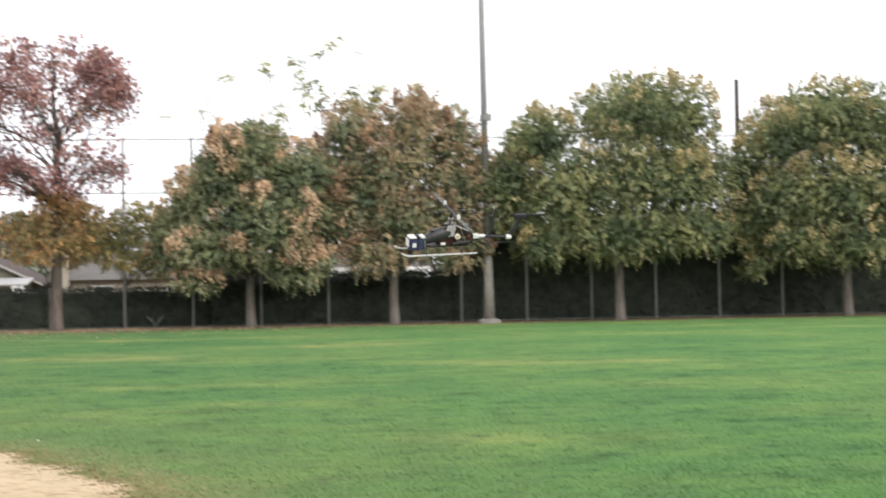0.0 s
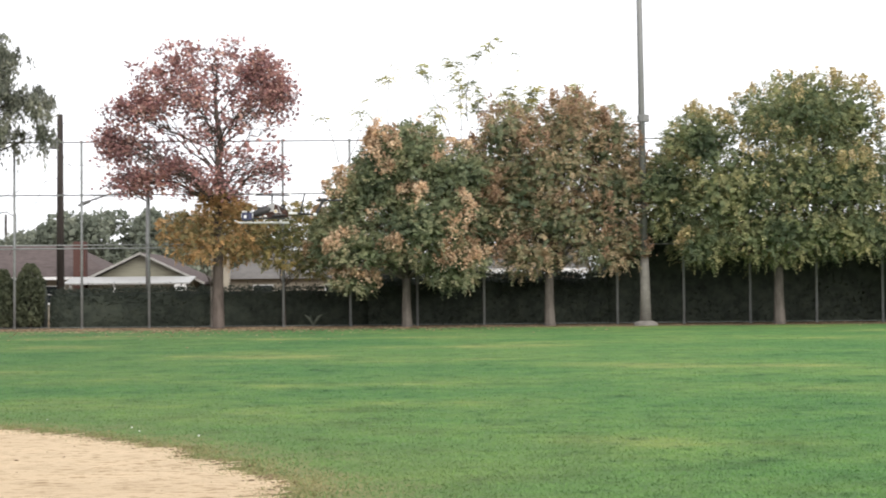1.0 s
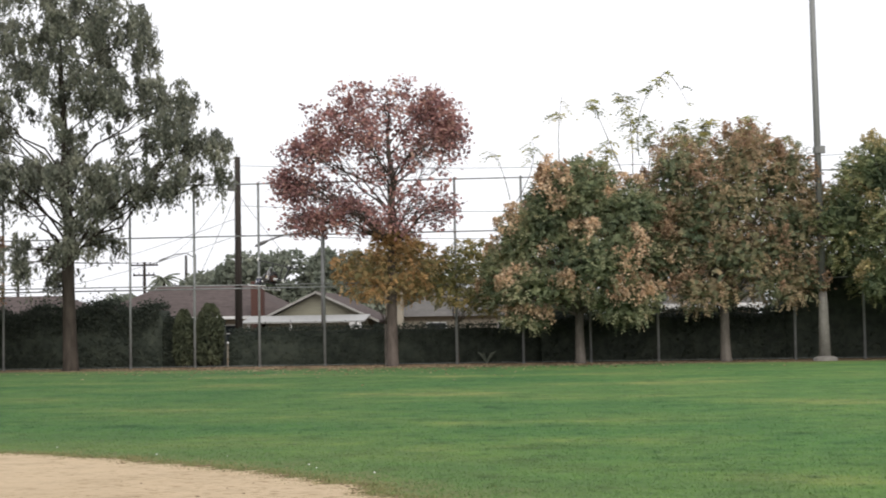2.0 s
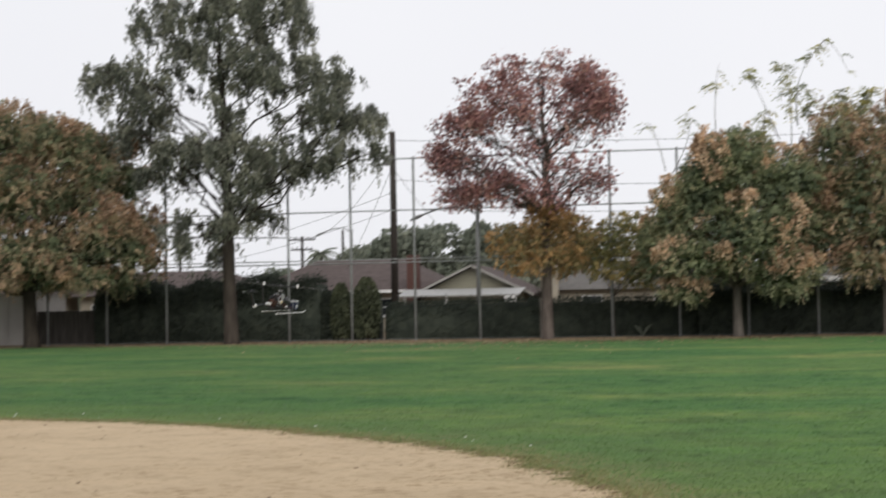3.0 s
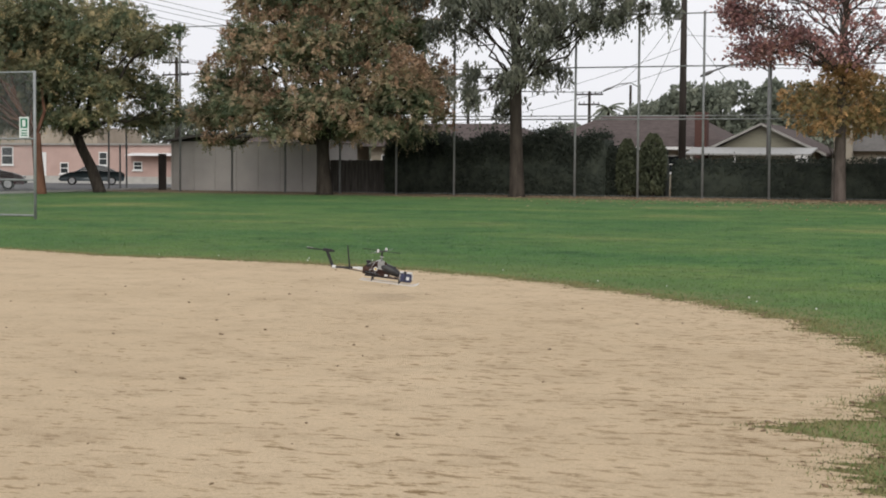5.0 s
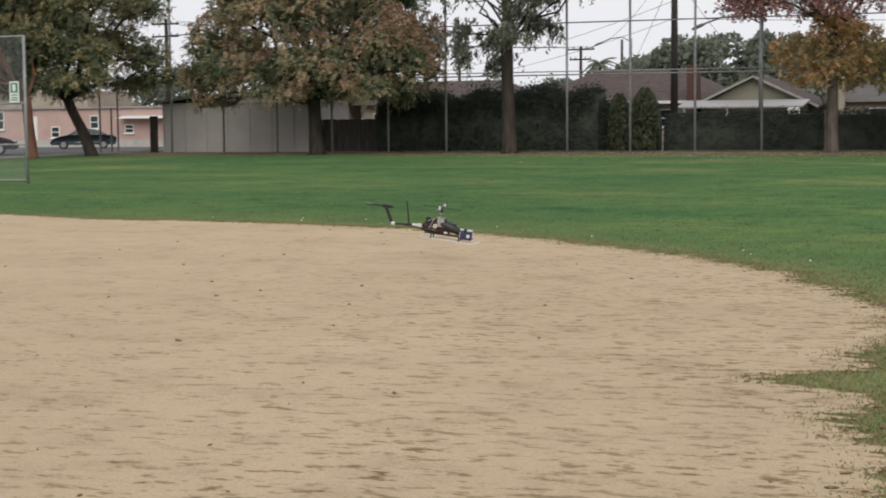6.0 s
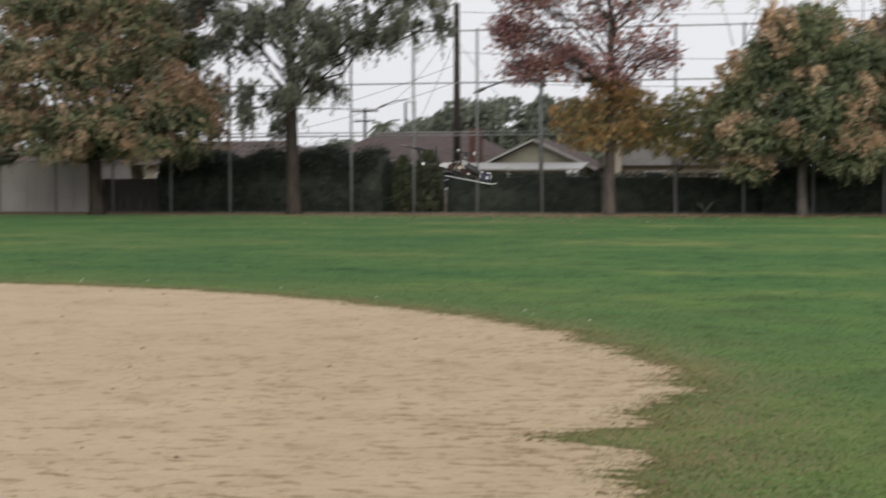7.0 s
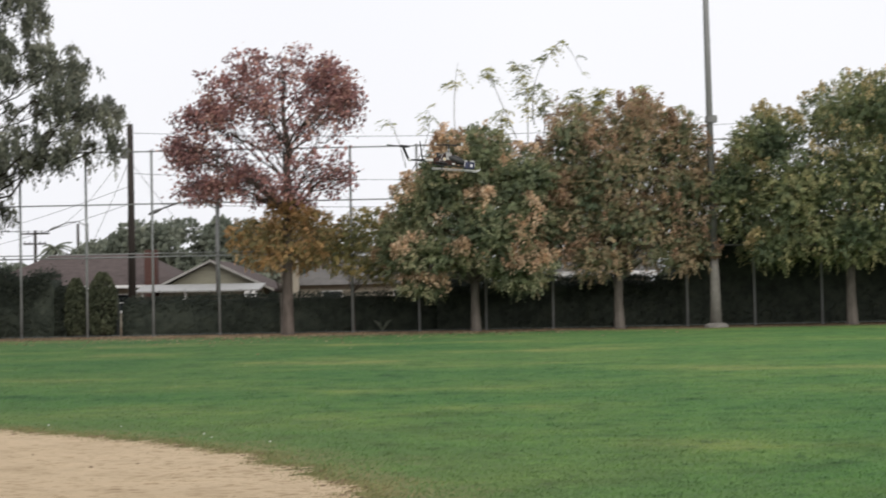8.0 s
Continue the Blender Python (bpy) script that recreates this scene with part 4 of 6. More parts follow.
def build_trees():
    # golden rain trees, dense domes with seed pods on the outside: masses as (dx, z, rx, rz)
    golden_rain_tree(-0.4, 71.0, ((0.1, 7.5, 1.7, 1.5), (-1.0, 6.7, 1.6, 1.4), (-2.0, 5.6, 1.5, 1.3), (-3.0, 4.4, 1.2, 1.2), (2.0, 6.4, 1.7, 1.5), (3.2, 4.6, 1.5, 1.4), (0.8, 4.4, 2.4, 1.7), (-1.5, 3.4, 1.9, 1.0), (-3.1, 3.3, 1.3, 0.9), (2.0, 2.7, 1.7, 1.0), (-2.3, 2.0, 1.1, 0.5), (-3.9, 4.2, 0.4, 0.7)),
                     LEAF_GREEN_TAN, BARK, "golden rain tree with green leaves and tan seed pods", 0.20, 2.3, seed=21, pods=POD_TAN, panicles=1000)
    golden_rain_tree(6.0, 71.6, ((-1.8, 8.6, 1.4, 1.3), (1.0, 8.9, 1.5, 1.2), (2.7, 8.1, 1.2, 1.5), (3.6, 6.2, 1.0, 1.9), (-2.4, 6.9, 1.5, 1.5), (-2.3, 4.6, 1.4, 1.4), (0.3, 7.1, 2.3, 1.8), (2.7, 5.3, 1.5, 1.8), (0.5, 4.5, 2.1, 1.6), (-0.9, 3.0, 1.5, 0.9), (2.6, 3.4, 1.6, 1.0), (-1.1, 5.8, 1.8, 1.8)),
                     LEAF_RUST, BARK, "golden rain tree turning rust brown beside the light pole", 0.21, 2.4, seed=22, inner=2.6, sprays=2900, pods=POD_RUST, panicles=600)
    golden_rain_tree(16.2, 71.0, ((0.5, 9.1, 2.4, 1.8), (2.7, 8.9, 1.5, 1.7), (-3.7, 7.9, 1.5, 1.6), (-5.0, 5.8, 1.3, 1.9), (-2.4, 5.6, 2.1, 2.1), (1.0, 6.1, 2.8, 2.1), (3.6, 6.0, 1.5, 2.1), (-3.3, 3.5, 1.4, 1.0), (-0.4, 3.8, 2.4, 1.3), (2.5, 3.9, 2.1, 1.1), (4.1, 4.1, 0.9, 1.1)),
                     LEAF_GREEN, BARK, "full dark green golden rain tree with a broad round crown", 0.22, 2.6, seed=23, sprays=3900, pods=POD_YELLOW, panicles=620)
    golden_rain_tree(26.9, 71.0, ((-1.4, 9.0, 2.4, 1.5), (-3.2, 7.8, 1.6, 1.6), (0.2, 8.5, 2.2, 2.0), (-3.4, 5.2, 1.7, 1.6), (-1.2, 5.5, 2.4, 2.0), (1.2, 5.9, 2.2, 2.5), (-2.8, 3.4, 1.6, 1.1), (0.1, 3.2, 2.2, 1.1), (2.9, 8.0, 1.9, 2.0), (3.1, 4.6, 2.2, 1.7), (-4.9, 6.4, 1.0, 1.6), (-4.9, 4.4, 1.0, 1.3), (-4.4, 2.2, 0.6, 0.5)),
                     LEAF_GREEN, BARK, "green and yellow golden rain tree by the fence", 0.22, 2.6, seed=24, sprays=3600, pods=POD_YELLOW, panicles=650)
    golden_rain_tree(37.8, 71.5, ((0.3, 8.0, 3.4, 2.2), (-2.6, 5.6, 2.4, 2.2), (2.8, 5.4, 2.6, 2.4), (0.2, 4.4, 3.2, 1.9)),
                     LEAF_GREEN, BARK, "green golden rain tree at the far end of the fence", 0.22, 2.6, seed=25, sprays=1800)
    red_tree(-8.7, 70.6, ((-0.1, 11.3, 2.6, 1.4), (2.1, 11.3, 1.1, 1.0), (-2.0, 10.5, 1.5, 1.4), (-3.6, 9.6, 1.0, 1.0), (-4.7, 8.2, 0.8, 0.8), (-3.0, 7.7, 1.6, 1.3), (-0.5, 8.9, 1.8, 1.4), (1.6, 9.6, 1.3, 1.1), (2.8, 9.9, 0.7, 1.4), (1.5, 7.4, 1.3, 0.9), (-1.3, 6.6, 1.3, 0.8), (-3.9, 6.5, 1.0, 0.6), (2.5, 6.9, 0.7, 1.0), (0.5, 6.3, 0.9, 0.6)),
             "sparse red-leaved tree with visible branches", 26)
    gum_tree(-23.6, 71.3, ((-0.5, 17.6, 2.1, 1.3), (-1.0, 16.0, 2.6, 1.6), (1.6, 15.5, 1.7, 1.4), (3.1, 14.8, 0.9, 1.1), (-3.4, 14.7, 1.2, 1.1), (-0.2, 13.2, 2.9, 1.9), (-5.3, 12.7, 1.7, 0.9), (-6.8, 12.7, 0.8, 0.5), (-4.3, 11.1, 1.7, 1.2), (-5.0, 9.9, 0.7, 0.9), (-2.5, 8.9, 1.0, 1.4), (2.5, 12.3, 1.8, 1.2), (4.9, 12.3, 1.1, 0.8), (4.4, 10.6, 2.0, 1.0), (6.3, 9.9, 0.9, 1.0), (7.1, 9.0, 0.5, 0.6), (4.9, 8.6, 1.2, 0.9), (2.7, 8.5, 1.4, 1.3), (1.2, 7.6, 1.0, 1.4), (0.1, 9.5, 1.5, 2.1), (0.8, 5.8, 0.9, 1.1), (-2.2, 5.6, 0.8, 0.6), (-1.2, 4.5, 0.8, 0.7), (-3.3, 7.9, 0.7, 0.6)),
             "tall gum tree with grey-green hanging foliage", 27)
    # broad brown-green tree by the shed
    golden_rain_tree(-32.75, 69.6, ((-0.4, 9.7, 2.8, 1.5), (-2.0, 8.9, 1.7, 1.4), (2.2, 9.1, 2.1, 1.4), (-2.9, 7.0, 1.4, 1.5), (3.9, 7.7, 1.3, 1.2), (-0.4, 6.9, 3.6, 1.7), (-4.6, 5.2, 1.5, 1.3), (-6.1, 3.7, 1.0, 0.9), (-5.4, 2.5, 0.9, 0.4), (-2.5, 4.0, 2.3, 1.3), (1.1, 4.2, 2.7, 1.5), (4.2, 5.3, 1.8, 1.4), (5.3, 4.1, 1.0, 1.3), (3.4, 3.1, 1.6, 0.8), (-0.4, 2.9, 1.7, 0.6)),
                     LEAF_BROWN, BARK_DARK, "broad round golden rain tree turning brown", 0.33, 2.7, (-0.1, 0), seed=28, inset=0.26, sprays=5000, pods=POD_RUST, panicles=900)
    # leaning tree and its neighbour near the street
    golden_rain_tree(-44.2, 67.8, ((-1.3, 8.6, 2.6, 1.4), (2.9, 8.1, 0.9, 0.6), (1.0, 7.4, 2.0, 1.3), (-1.3, 5.5, 2.9, 1.6), (1.7, 4.8, 1.5, 1.1), (0.4, 3.5, 1.8, 0.7), (2.7, 3.8, 0.6, 0.7), (-2.7, 3.5, 1.8, 0.9), (-5.2, 7.5, 2.7, 2.2), (-5.6, 4.8, 2.3, 1.5)),
                     LEAF_DARK, BARK_DARK, "olive green tree with a leaning forked trunk", 0.26, 2.9, (-1.3, 0), seed=29, inset=0.26, sprays=3600, pods=POD_YELLOW, panicles=60, name="leaning_tree")
    golden_rain_tree(-44.0, 62.6, ((-4.6, 7.6, 3.4, 2.2), (-6.8, 5.4, 2.4, 2.0), (-1.9, 6.4, 2.4, 2.2), (-2.6, 4.4, 2.2, 1.3), (-4.6, 4.2, 2.8, 1.4)),
                     LEAF_DARK, BARK_RED, "dark olive tree with a straight reddish trunk", 0.24, 2.8, (-0.2, 0), seed=30, sprays=2800, pods=POD_RUST, panicles=40, name="street_tree")
    # small autumn trees whose crowns meet behind and beside the red tree's trunk
    golden_rain_tree(-9.15, 71.9, ((1.5, 4.6, 1.4, 1.2), (-0.8, 4.2, 1.5, 1.1), (0.5, 3.6, 1.8, 0.8), (0.5, 5.3, 1.2, 0.9)),
                     LEAF_ORANGE, BARK, "small orange-brown autumn tree reaching over the fence", 0.06, 2.0, seed=31, inner=1.0, sprays=850, name="small_maple", group="small autumn trees", leaflet=0.13, length=0.3, depth=0.75)
    golden_rain_tree(-6.1, 74.2, ((0.9, 4.5, 1.7, 1.4), (2.4, 4.0, 1.2, 1.2), (-0.4, 3.8, 1.5, 1.1), (1.3, 3.0, 1.6, 0.9)),
                     LEAF_OLIVE, BARK, "small olive-yellow autumn tree reaching over the fence", 0.07, 2.0, seed=32, inner=1.0, sprays=850, name="small_maple", group="small autumn trees", leaflet=0.13, length=0.3, depth=0.6)
    tall_shoots()


def tall_shoots():
    """Whippy leader shoots above the crowns: curved stems with feather leaves."""
    rng = np.random.default_rng(40)
    t = thing("tall_shoots", pose(2.2, 71.6, 0), "thin whippy leader shoots with drooping compound leaves", "tree", "trees along the fence")
    P, D = [], []
    # foot (x, z), mid, tip, leaves, part of the stem that is leafy
    stems = (((-3.33, 8.4), (-3.36, 10.4), (-3.16, 12.1), 9, 0.55), ((-5.3, 7.3), (-4.6, 8.8), (-4.54, 10.0), 10, 0.5), ((-5.6, 7.4), (-5.9, 8.6), (-6.3, 9.6), 4, 0.8),
             ((-0.6, 8.6), (-1.4, 10.6), (-1.86, 11.7), 12, 0.75), ((-0.1, 8.4), (-0.15, 10.6), (-0.5, 11.9), 46, 0.25), ((0.2, 9.2), (0.3, 11.2), (1.2, 12.65), 12, 0.75),
             ((1.2, 12.65), (1.7, 12.75), (2.45, 11.4), 5, 0.1), ((0.6, 8.6), (0.7, 9.9), (0.5, 11.0), 36, 0.3), ((1.9, 8.8), (1.9, 9.9), (2.2, 10.7), 30, 0.3),
             ((2.6, 8.8), (3.0, 9.9), (3.3, 10.7), 44, 0.3), ((4.6, 8.8), (4.9, 9.9), (5.2, 10.8), 46, 0.3), ((5.6, 8.6), (6.2, 9.3), (6.7, 9.8), 16, 0.3), ((-1.2, 8.3), (-1.3, 9.2), (-1.1, 9.9), 26, 0.2))
    for foot, mid, tip, n, start in stems:
        pth = []
        for i in range(11):
            k = i / 10
            w = ((1 - k) * (1 - 2 * k), 4 * k * (1 - k), k * (2 * k - 1))
            pth.append(np.array([sum(a * p[0] for a, p in zip(w, (foot, mid, tip))), rng.normal() * 0.02, sum(a * p[1] for a, p in zip(w, (foot, mid, tip)))]))
        part("stem", tube(pth, [0.024 * (1 - 0.7 * i / 10) for i in range(11)], 5), BARK, t)
        for _ in range(n):
            k = rng.uniform(start, 1.0) * 10
            i = min(int(k), 9)
            P.append(pth[i] + (pth[i + 1] - pth[i]) * (k - i))
            a = rng.uniform(0, 6.28)
            D.append((math.cos(a), math.sin(a) * 0.7, rng.uniform(-0.35, 0.75)))
    P, D = np.array(P), np.array(D)
    D /= np.linalg.norm(D, axis=1)[:, None]
    v, f, tint = compound_leaves(P, D, np.array([0, 0, 1.0]) + rng.normal(size=P.shape) * 0.25, rng, 0.62, 6, 0.2, 0.42, 0.6)
    raw_object("crown", v, f, LEAF_SHOOT, t, tint=tint)


build_trees()


# ---- hedges and far planting ----
def hedge(name, x0, x1, y0, y1, height, label, seed, count, leaf=0.16, mat=None, bumpy=0.25):
    """A clipped or shaggy hedge: leaves over a rounded uneven core."""
    rng = np.random.default_rng(seed)
    t = thing(name, pose(0, 0, 0), label, "hedge")
    nx = max(4, int((x1 - x0) / 0.6))
    bm = bmesh.new()
    prof = [(0, 0.0), (-0.05, 0.5), (0.02, 0.85), (0.2, 1.0), (0.8, 1.0), (0.98, 0.85), (1.05, 0.5), (1, 0)]
    rings = []
    hs = []
    for i in range(nx + 1):
        x = x0 + (x1 - x0) * i / nx
        h = height * (1 + bumpy * noise.noise(Vector((x * 0.45, seed * 3.3, 0))) + bumpy * 0.4 * noise.noise(Vector((x * 1.6, seed, 4))))
        hs.append(h)
        rings.append([bm.verts.new((x, y0 + (y1 - y0) * a + 0.12 * noise.noise(Vector((x, b * 3, seed))), h * b * 0.97 if b else -0.05)) for a, b in prof])
    for a, b in zip(rings, rings[1:]):
        for k in range(len(prof) - 1):
            bm.faces.new((a[k], b[k], b[k + 1], a[k + 1]))
    bm.faces.new(rings[0])
    bm.faces.new(rings[-1][::-1])
    part("core", bm, mat or LEAF_HEDGE, t, smooth=True)
    xs = rng.uniform(x0, x1, count)
    h = np.interp(xs, np.linspace(x0, x1, nx + 1), hs)
    onside = rng.uniform(0, 1, count) < 0.72
    z = np.where(onside, h * rng.uniform(0.02, 1.0, count), h * rng.uniform(0.97, 1.05, count))
    z = z + np.where(onside, 0, rng.exponential(0.05 + bumpy * 0.25, count))
    y = np.where(onside, y0 + rng.normal(-0.03, 0.06, count) + np.where(z > 0.85 * h, 0.12, 0), rng.uniform(y0 + 0.1, y1, count))
    v, f = leaf_quads(np.stack([xs, y, z], 1), leaf, rng)
    raw_object("leaves", v, f, mat or LEAF_HEDGE, t)
    return t


def cypress(x, y, h, r, seed):
    rng = np.random.default_rng(seed)
    t = thing("columnar_cypress", pose(x, y, 0), "dark green columnar cypress standing in the hedge line", "tree", "columnar cypresses")
    part("trunk", tube([(0, 0, -0.1), (0, 0, h * 0.7)], [0.09, 0.03], 8), BARK_DARK, t)
    n = 2600
    z = rng.uniform(0.05, 1, n)
    rr = r * np.minimum(1.0, np.sqrt(np.maximum(1 - ((z - 0.45) / 0.56) ** 2, 0.02)) * 1.05) * rng.uniform(0.75, 1.05, n)
    a = rng.uniform(0, 2 * math.pi, n)
    P = np.stack([rr * np.cos(a), rr * np.sin(a), z * h], 1)
    v, f = leaf_quads(P, 0.2, rng, 0.0, 0.45, outward=np.array([0, 0, 1.2]))
    raw_object("crown", v, f, LEAF_CYPRESS, t)


def build_hedges():
    hedge("clipped_hedge", -17.08, -2.2, 75.0, 76.6, 1.72, "low clipped dark green hedge behind the fence", 51, 11000, 0.11, bumpy=0.05)
    hedge("shaded_hedge", -2.2, 9.0, 74.6, 76.6, 2.3, "deep shaded dark hedge behind the trees", 52, 8000, 0.15, bumpy=0.1)
    hedge("overgrown_hedge", 9.0, 48.0, 74.8, 77.6, 4.8, "tall overgrown dark hedge behind the trees", 57, 26000, 0.2, bumpy=0.3)
    hedge("tall_hedge", -31.8, -20.4, 74.8, 77.2, 2.75, "tall shaggy dark green hedge behind the fence", 53, 24000, 0.14, bumpy=0.26)
    hedge("tall_hedge", -20.4, -17.6, 75.4, 76.8, 2.15, "shaggy dark green hedge beside the cypress", 54, 6000, 0.14, bumpy=0.18)
    cypress(-18.0, 75.0, 3.0, 0.66, 55)
    cypress(-19.3, 75.2, 2.75, 0.5, 56)
    for i, (x, y, rx, h, n, c) in enumerate(((-24.0, 128, 8.0, 9.0, 5600, 70), (-31.5, 135, 4.5, 7.6, 2600, 30), (-17.6, 131, 7.5, 8.4, 5600, 70), (-44, 150, 3.5, 5.6, 1300, 16), (-66, 150, 7, 7.0, 2200, 24), (-86, 150, 9, 8, 2400, 28), (14, 130, 12, 9.0, 2600, 30), (40, 130, 14, 9.5, 2600, 30), (-5, 125, 6, 6.2, 1800, 24))):
        distant_tree(x, y, lobes_of(60 + i, (0, 0, rx, 4, 1.5, h, c, 1.3)), int(n * 2.8), 70 + i)
    for x, y, h, s in ((-43.2, 160, 7.2, 81), (-86.3, 150, 5.6, 82)):
        palm(x, y, h, s)
    # strap-leaved plant at the hedge foot
    rng = np.random.default_rng(90)
    t = thing("strap_leaf_plant", pose(-4.75, 74.3, 0), "small strap-leaved plant at the foot of the hedge", "plant")
    bm = bmesh.new()
    for i in range(16):
        a, l = rng.uniform(0, 6.28), rng.uniform(0.5, 0.95)
        d = Vector((math.cos(a), math.sin(a) * 0.6, 0))
        pts = [d * (l * 0.5 * k) + Vector((0, 0, l * (1.1 * k - 0.5 * k * k))) for k in (0, 0.3, 0.6, 0.85, 1)]
        add_tube(bm, pts, [0.02, 0.035, 0.035, 0.02, 0.004], 4)
    part("leaves", bm, LEAF_FAR, t)


def palm(x, y, h, seed):
    rng = np.random.default_rng(seed)
    t = thing("palm_tree", pose(x, y, 0), "distant palm tree above the roofs", "palm", "distant palms")
    part("trunk", tube([(0, 0, -0.2), (0.1, 0, h * 0.5), (0, 0, h)], [0.28, 0.2, 0.18], 8), BARK_DARK, t)
    bm = bmesh.new()
    for i in range(48):
        a, el = rng.uniform(0, 6.28), rng.uniform(-0.5, 1.2)
        L = rng.uniform(1.1, 2.0)
        prev = None
        for k in range(6):
            u = k / 5
            p = Vector((math.cos(a) * L * u * math.cos(el * (1 - u)), math.sin(a) * L * u * math.cos(el * (1 - u)), h + L * u * math.sin(el) - 0.9 * u * u))
            s = Vector((-math.sin(a), math.cos(a), 0)) * 0.26 * (1 - u * 0.8) * (0.3 if k == 0 else 1)
            cur = (bm.verts.new(p + s - Vector((0, 0, 0.12))), bm.verts.new(p), bm.verts.new(p - s - Vector((0, 0, 0.12))))
            if prev:
                bm.faces.new((prev[0], cur[0], cur[1], prev[1]))
                bm.faces.new((prev[1], cur[1], cur[2], prev[2]))
            prev = cur
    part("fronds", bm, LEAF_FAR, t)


build_hedges()


# ---- poles ----
def light_pole():
    t = thing("light_pole", pose(10.15, 70.4, 0, 0, -0.5, 0), "tall grey steel sports light pole on a concrete foot", "light pole")
    part("base", tube([(0, 0, -0.1), (0, 0, 0.12), (0, 0, 0.2)], [0.55, 0.52, 0.32], 16), CONCRETE, t)
    part("sleeve", tube([(0, 0, 0.15), (0, 0, 2.4), (0, 0, 3.0)], [0.26, 0.2, 0.17], 16), CONCRETE, t, "tapered concrete sleeve", True)
    part("mast", tube([(0, 0, 2.9), (0, 0, 20.0)], [0.165, 0.11], 14), POLE_STEEL, t, smooth=True)
    part("collar", tube([(0, 0, 9.0), (0, 0, 9.28)], 0.2, 14), POLE_STEEL, t)
    part("junction_box", box(0.02, 0.3, -0.26, -0.02, 8.98, 9.3, 0.02), POLE_STEEL, t)


def insulator_arm(parent, z, w, y=0.0):
    part("crossarm", box(-w, w, y - 0.06, y + 0.06, z - 0.07, z + 0.07), CREOSOTE, parent)
    for k in (-0.9, -0.45, 0.45, 0.9):
        part("insulator", tube([(k * w, y, z + 0.06), (k * w, y, z + 0.26)], [0.05, 0.035], 6), GLASS_DARK, parent)


def utility_pole(x, y, h, r, label, arms=(), transformer=False):
    t = thing("utility_pole", pose(x, y, 0), label, "utility pole", "utility poles")
    part("pole", tube([(0, 0, -0.2), (0, 0, h)], [r * 1.15, r * 0.8], 12), CREOSOTE, t, smooth=True)
    for z, w in arms:
        insulator_arm(t, z, w, -r)
    if transformer:
        part("transformer", add_tube(bmesh.new(), [(-0.3, -0.1, h - 1.95), (-0.3, -0.1, h - 1.9), (-0.3, -0.1, h - 1.45), (-0.3, -0.1, h - 1.4)], [0.18, 0.24, 0.24, 0.16], 12), POLE_STEEL, t, "grey transformer can")
    return t


def cable(p0, p1, sag, r=0.014):
    p0, p1 = Vector(p0), Vector(p1)
    pts = [p0.lerp(p1, i / 14) - Vector((0, 0, sag * 4 * (i / 14) * (1 - i / 14))) for i in range(15)]
    tagged(mesh_object("overhead_cable", tube(pts, r, 5), WIRE), "thin black overhead cable between poles", "cable", "overhead cables")


def street_lamp(x, y, h, reach, label):
    t = thing("street_lamp", pose(x, y, 0), label, "street lamp", "street lamps")
    part("mast", tube([(0, 0, -0.1), (0, 0, h)], [0.11, 0.07], 10), POLE_STEEL, t, smooth=True)
    part("arm", tube([(0, 0, h - 0.3), (-reach * 0.3, 0, h + 0.15), (-reach * 0.7, 0, h + 0.05), (-reach, 0, h - 0.25)], 0.045, 8), POLE_STEEL, t, smooth=True)
    bm = bmesh.new()
    bmesh.ops.create_uvsphere(bm, u_segments=12, v_segments=8, radius=1, matrix=pose(-reach - 0.3, 0, h - 0.38, 0, -22, 0) @ Matrix.Diagonal((0.42, 0.16, 0.1, 1)))
    part("lamp_head", bm, POLE_STEEL, t, smooth=True)


def build_poles():
    light_pole()
    utility_pole(-19.9, 90, 11.7, 0.205, "dark creosoted utility pole with a transformer behind the fence", transformer=True)
    utility_pole(-39.5, 140, 8.1, 0.16, "distant utility pole with crossarms", ((7.8, 1.3), (6.9, 1.0)))
    utility_pole(-35.7, 140, 8.6, 0.14, "distant utility pole with a crossarm", ((5.9, 1.1),))
    utility_pole(-70.4, 120, 10.4, 0.17, "utility pole with two crossarms beyond the shed", ((9.95, 1.3), (8.9, 1.3)))
    utility_pole(27.7, 90, 13.4, 0.16, "dark utility pole behind the crowns")
    utility_pole(-58, 140, 8.0, 0.15, "distant utility pole above the rooftops", ((7.7, 1.2),))
    utility_pole(-47.5, 130, 7.4, 0.14, "distant utility pole above the rooftops")
    street_lamp(-14.2, 85, 6.8, 3.0, "grey cobra-head street lamp behind the fence")
    street_lamp(-33.6, 135, 8.4, 2.6, "distant cobra-head street lamp")
    for z, s in ((11.2, 0.8), (8.9, 1.0), (7.2, 0.8)):
        cable((-19.9, 90, z), (28, 90, z + 0.6), s)
    for z, s in ((11.0, 0.6), (8.2, 0.8), (7.2, 0.9)):
        cable((-19.9, 90, z), (-58, 140, z * 0.68), s)
    cable((-19.9, 90, 10.6), (-39.5, 140, 7.9), 1.4)
    cable((-19.9, 90, 9.8), (-24.5, 97, 4.0), 0.15)
    cable((-19.9, 90, 9.6), (-16.6, 98, 4.0), 0.2)
    for dx in (-1.2, -0.5, 0.5, 1.2):
        cable((-70.4 + dx, 120, 10.2), (-39.5 + dx, 140, 8.0), 0.7)
    # the line that climbs westward over the street
    utility_pole(-55.7, 115, 12.1, 0.16, "utility pole with a crossarm behind the broad tree", ((11.6, 1.4),))
    for dz, r in ((0.15, 0.02), (-0.2, 0.02), (-0.55, 0.018), (-1.0, 0.018)):
        cable((-55.7, 115, 11.6 + dz), (-99.8, 115, 22.7 + dz * 1.8), 0.5, r)


build_poles()


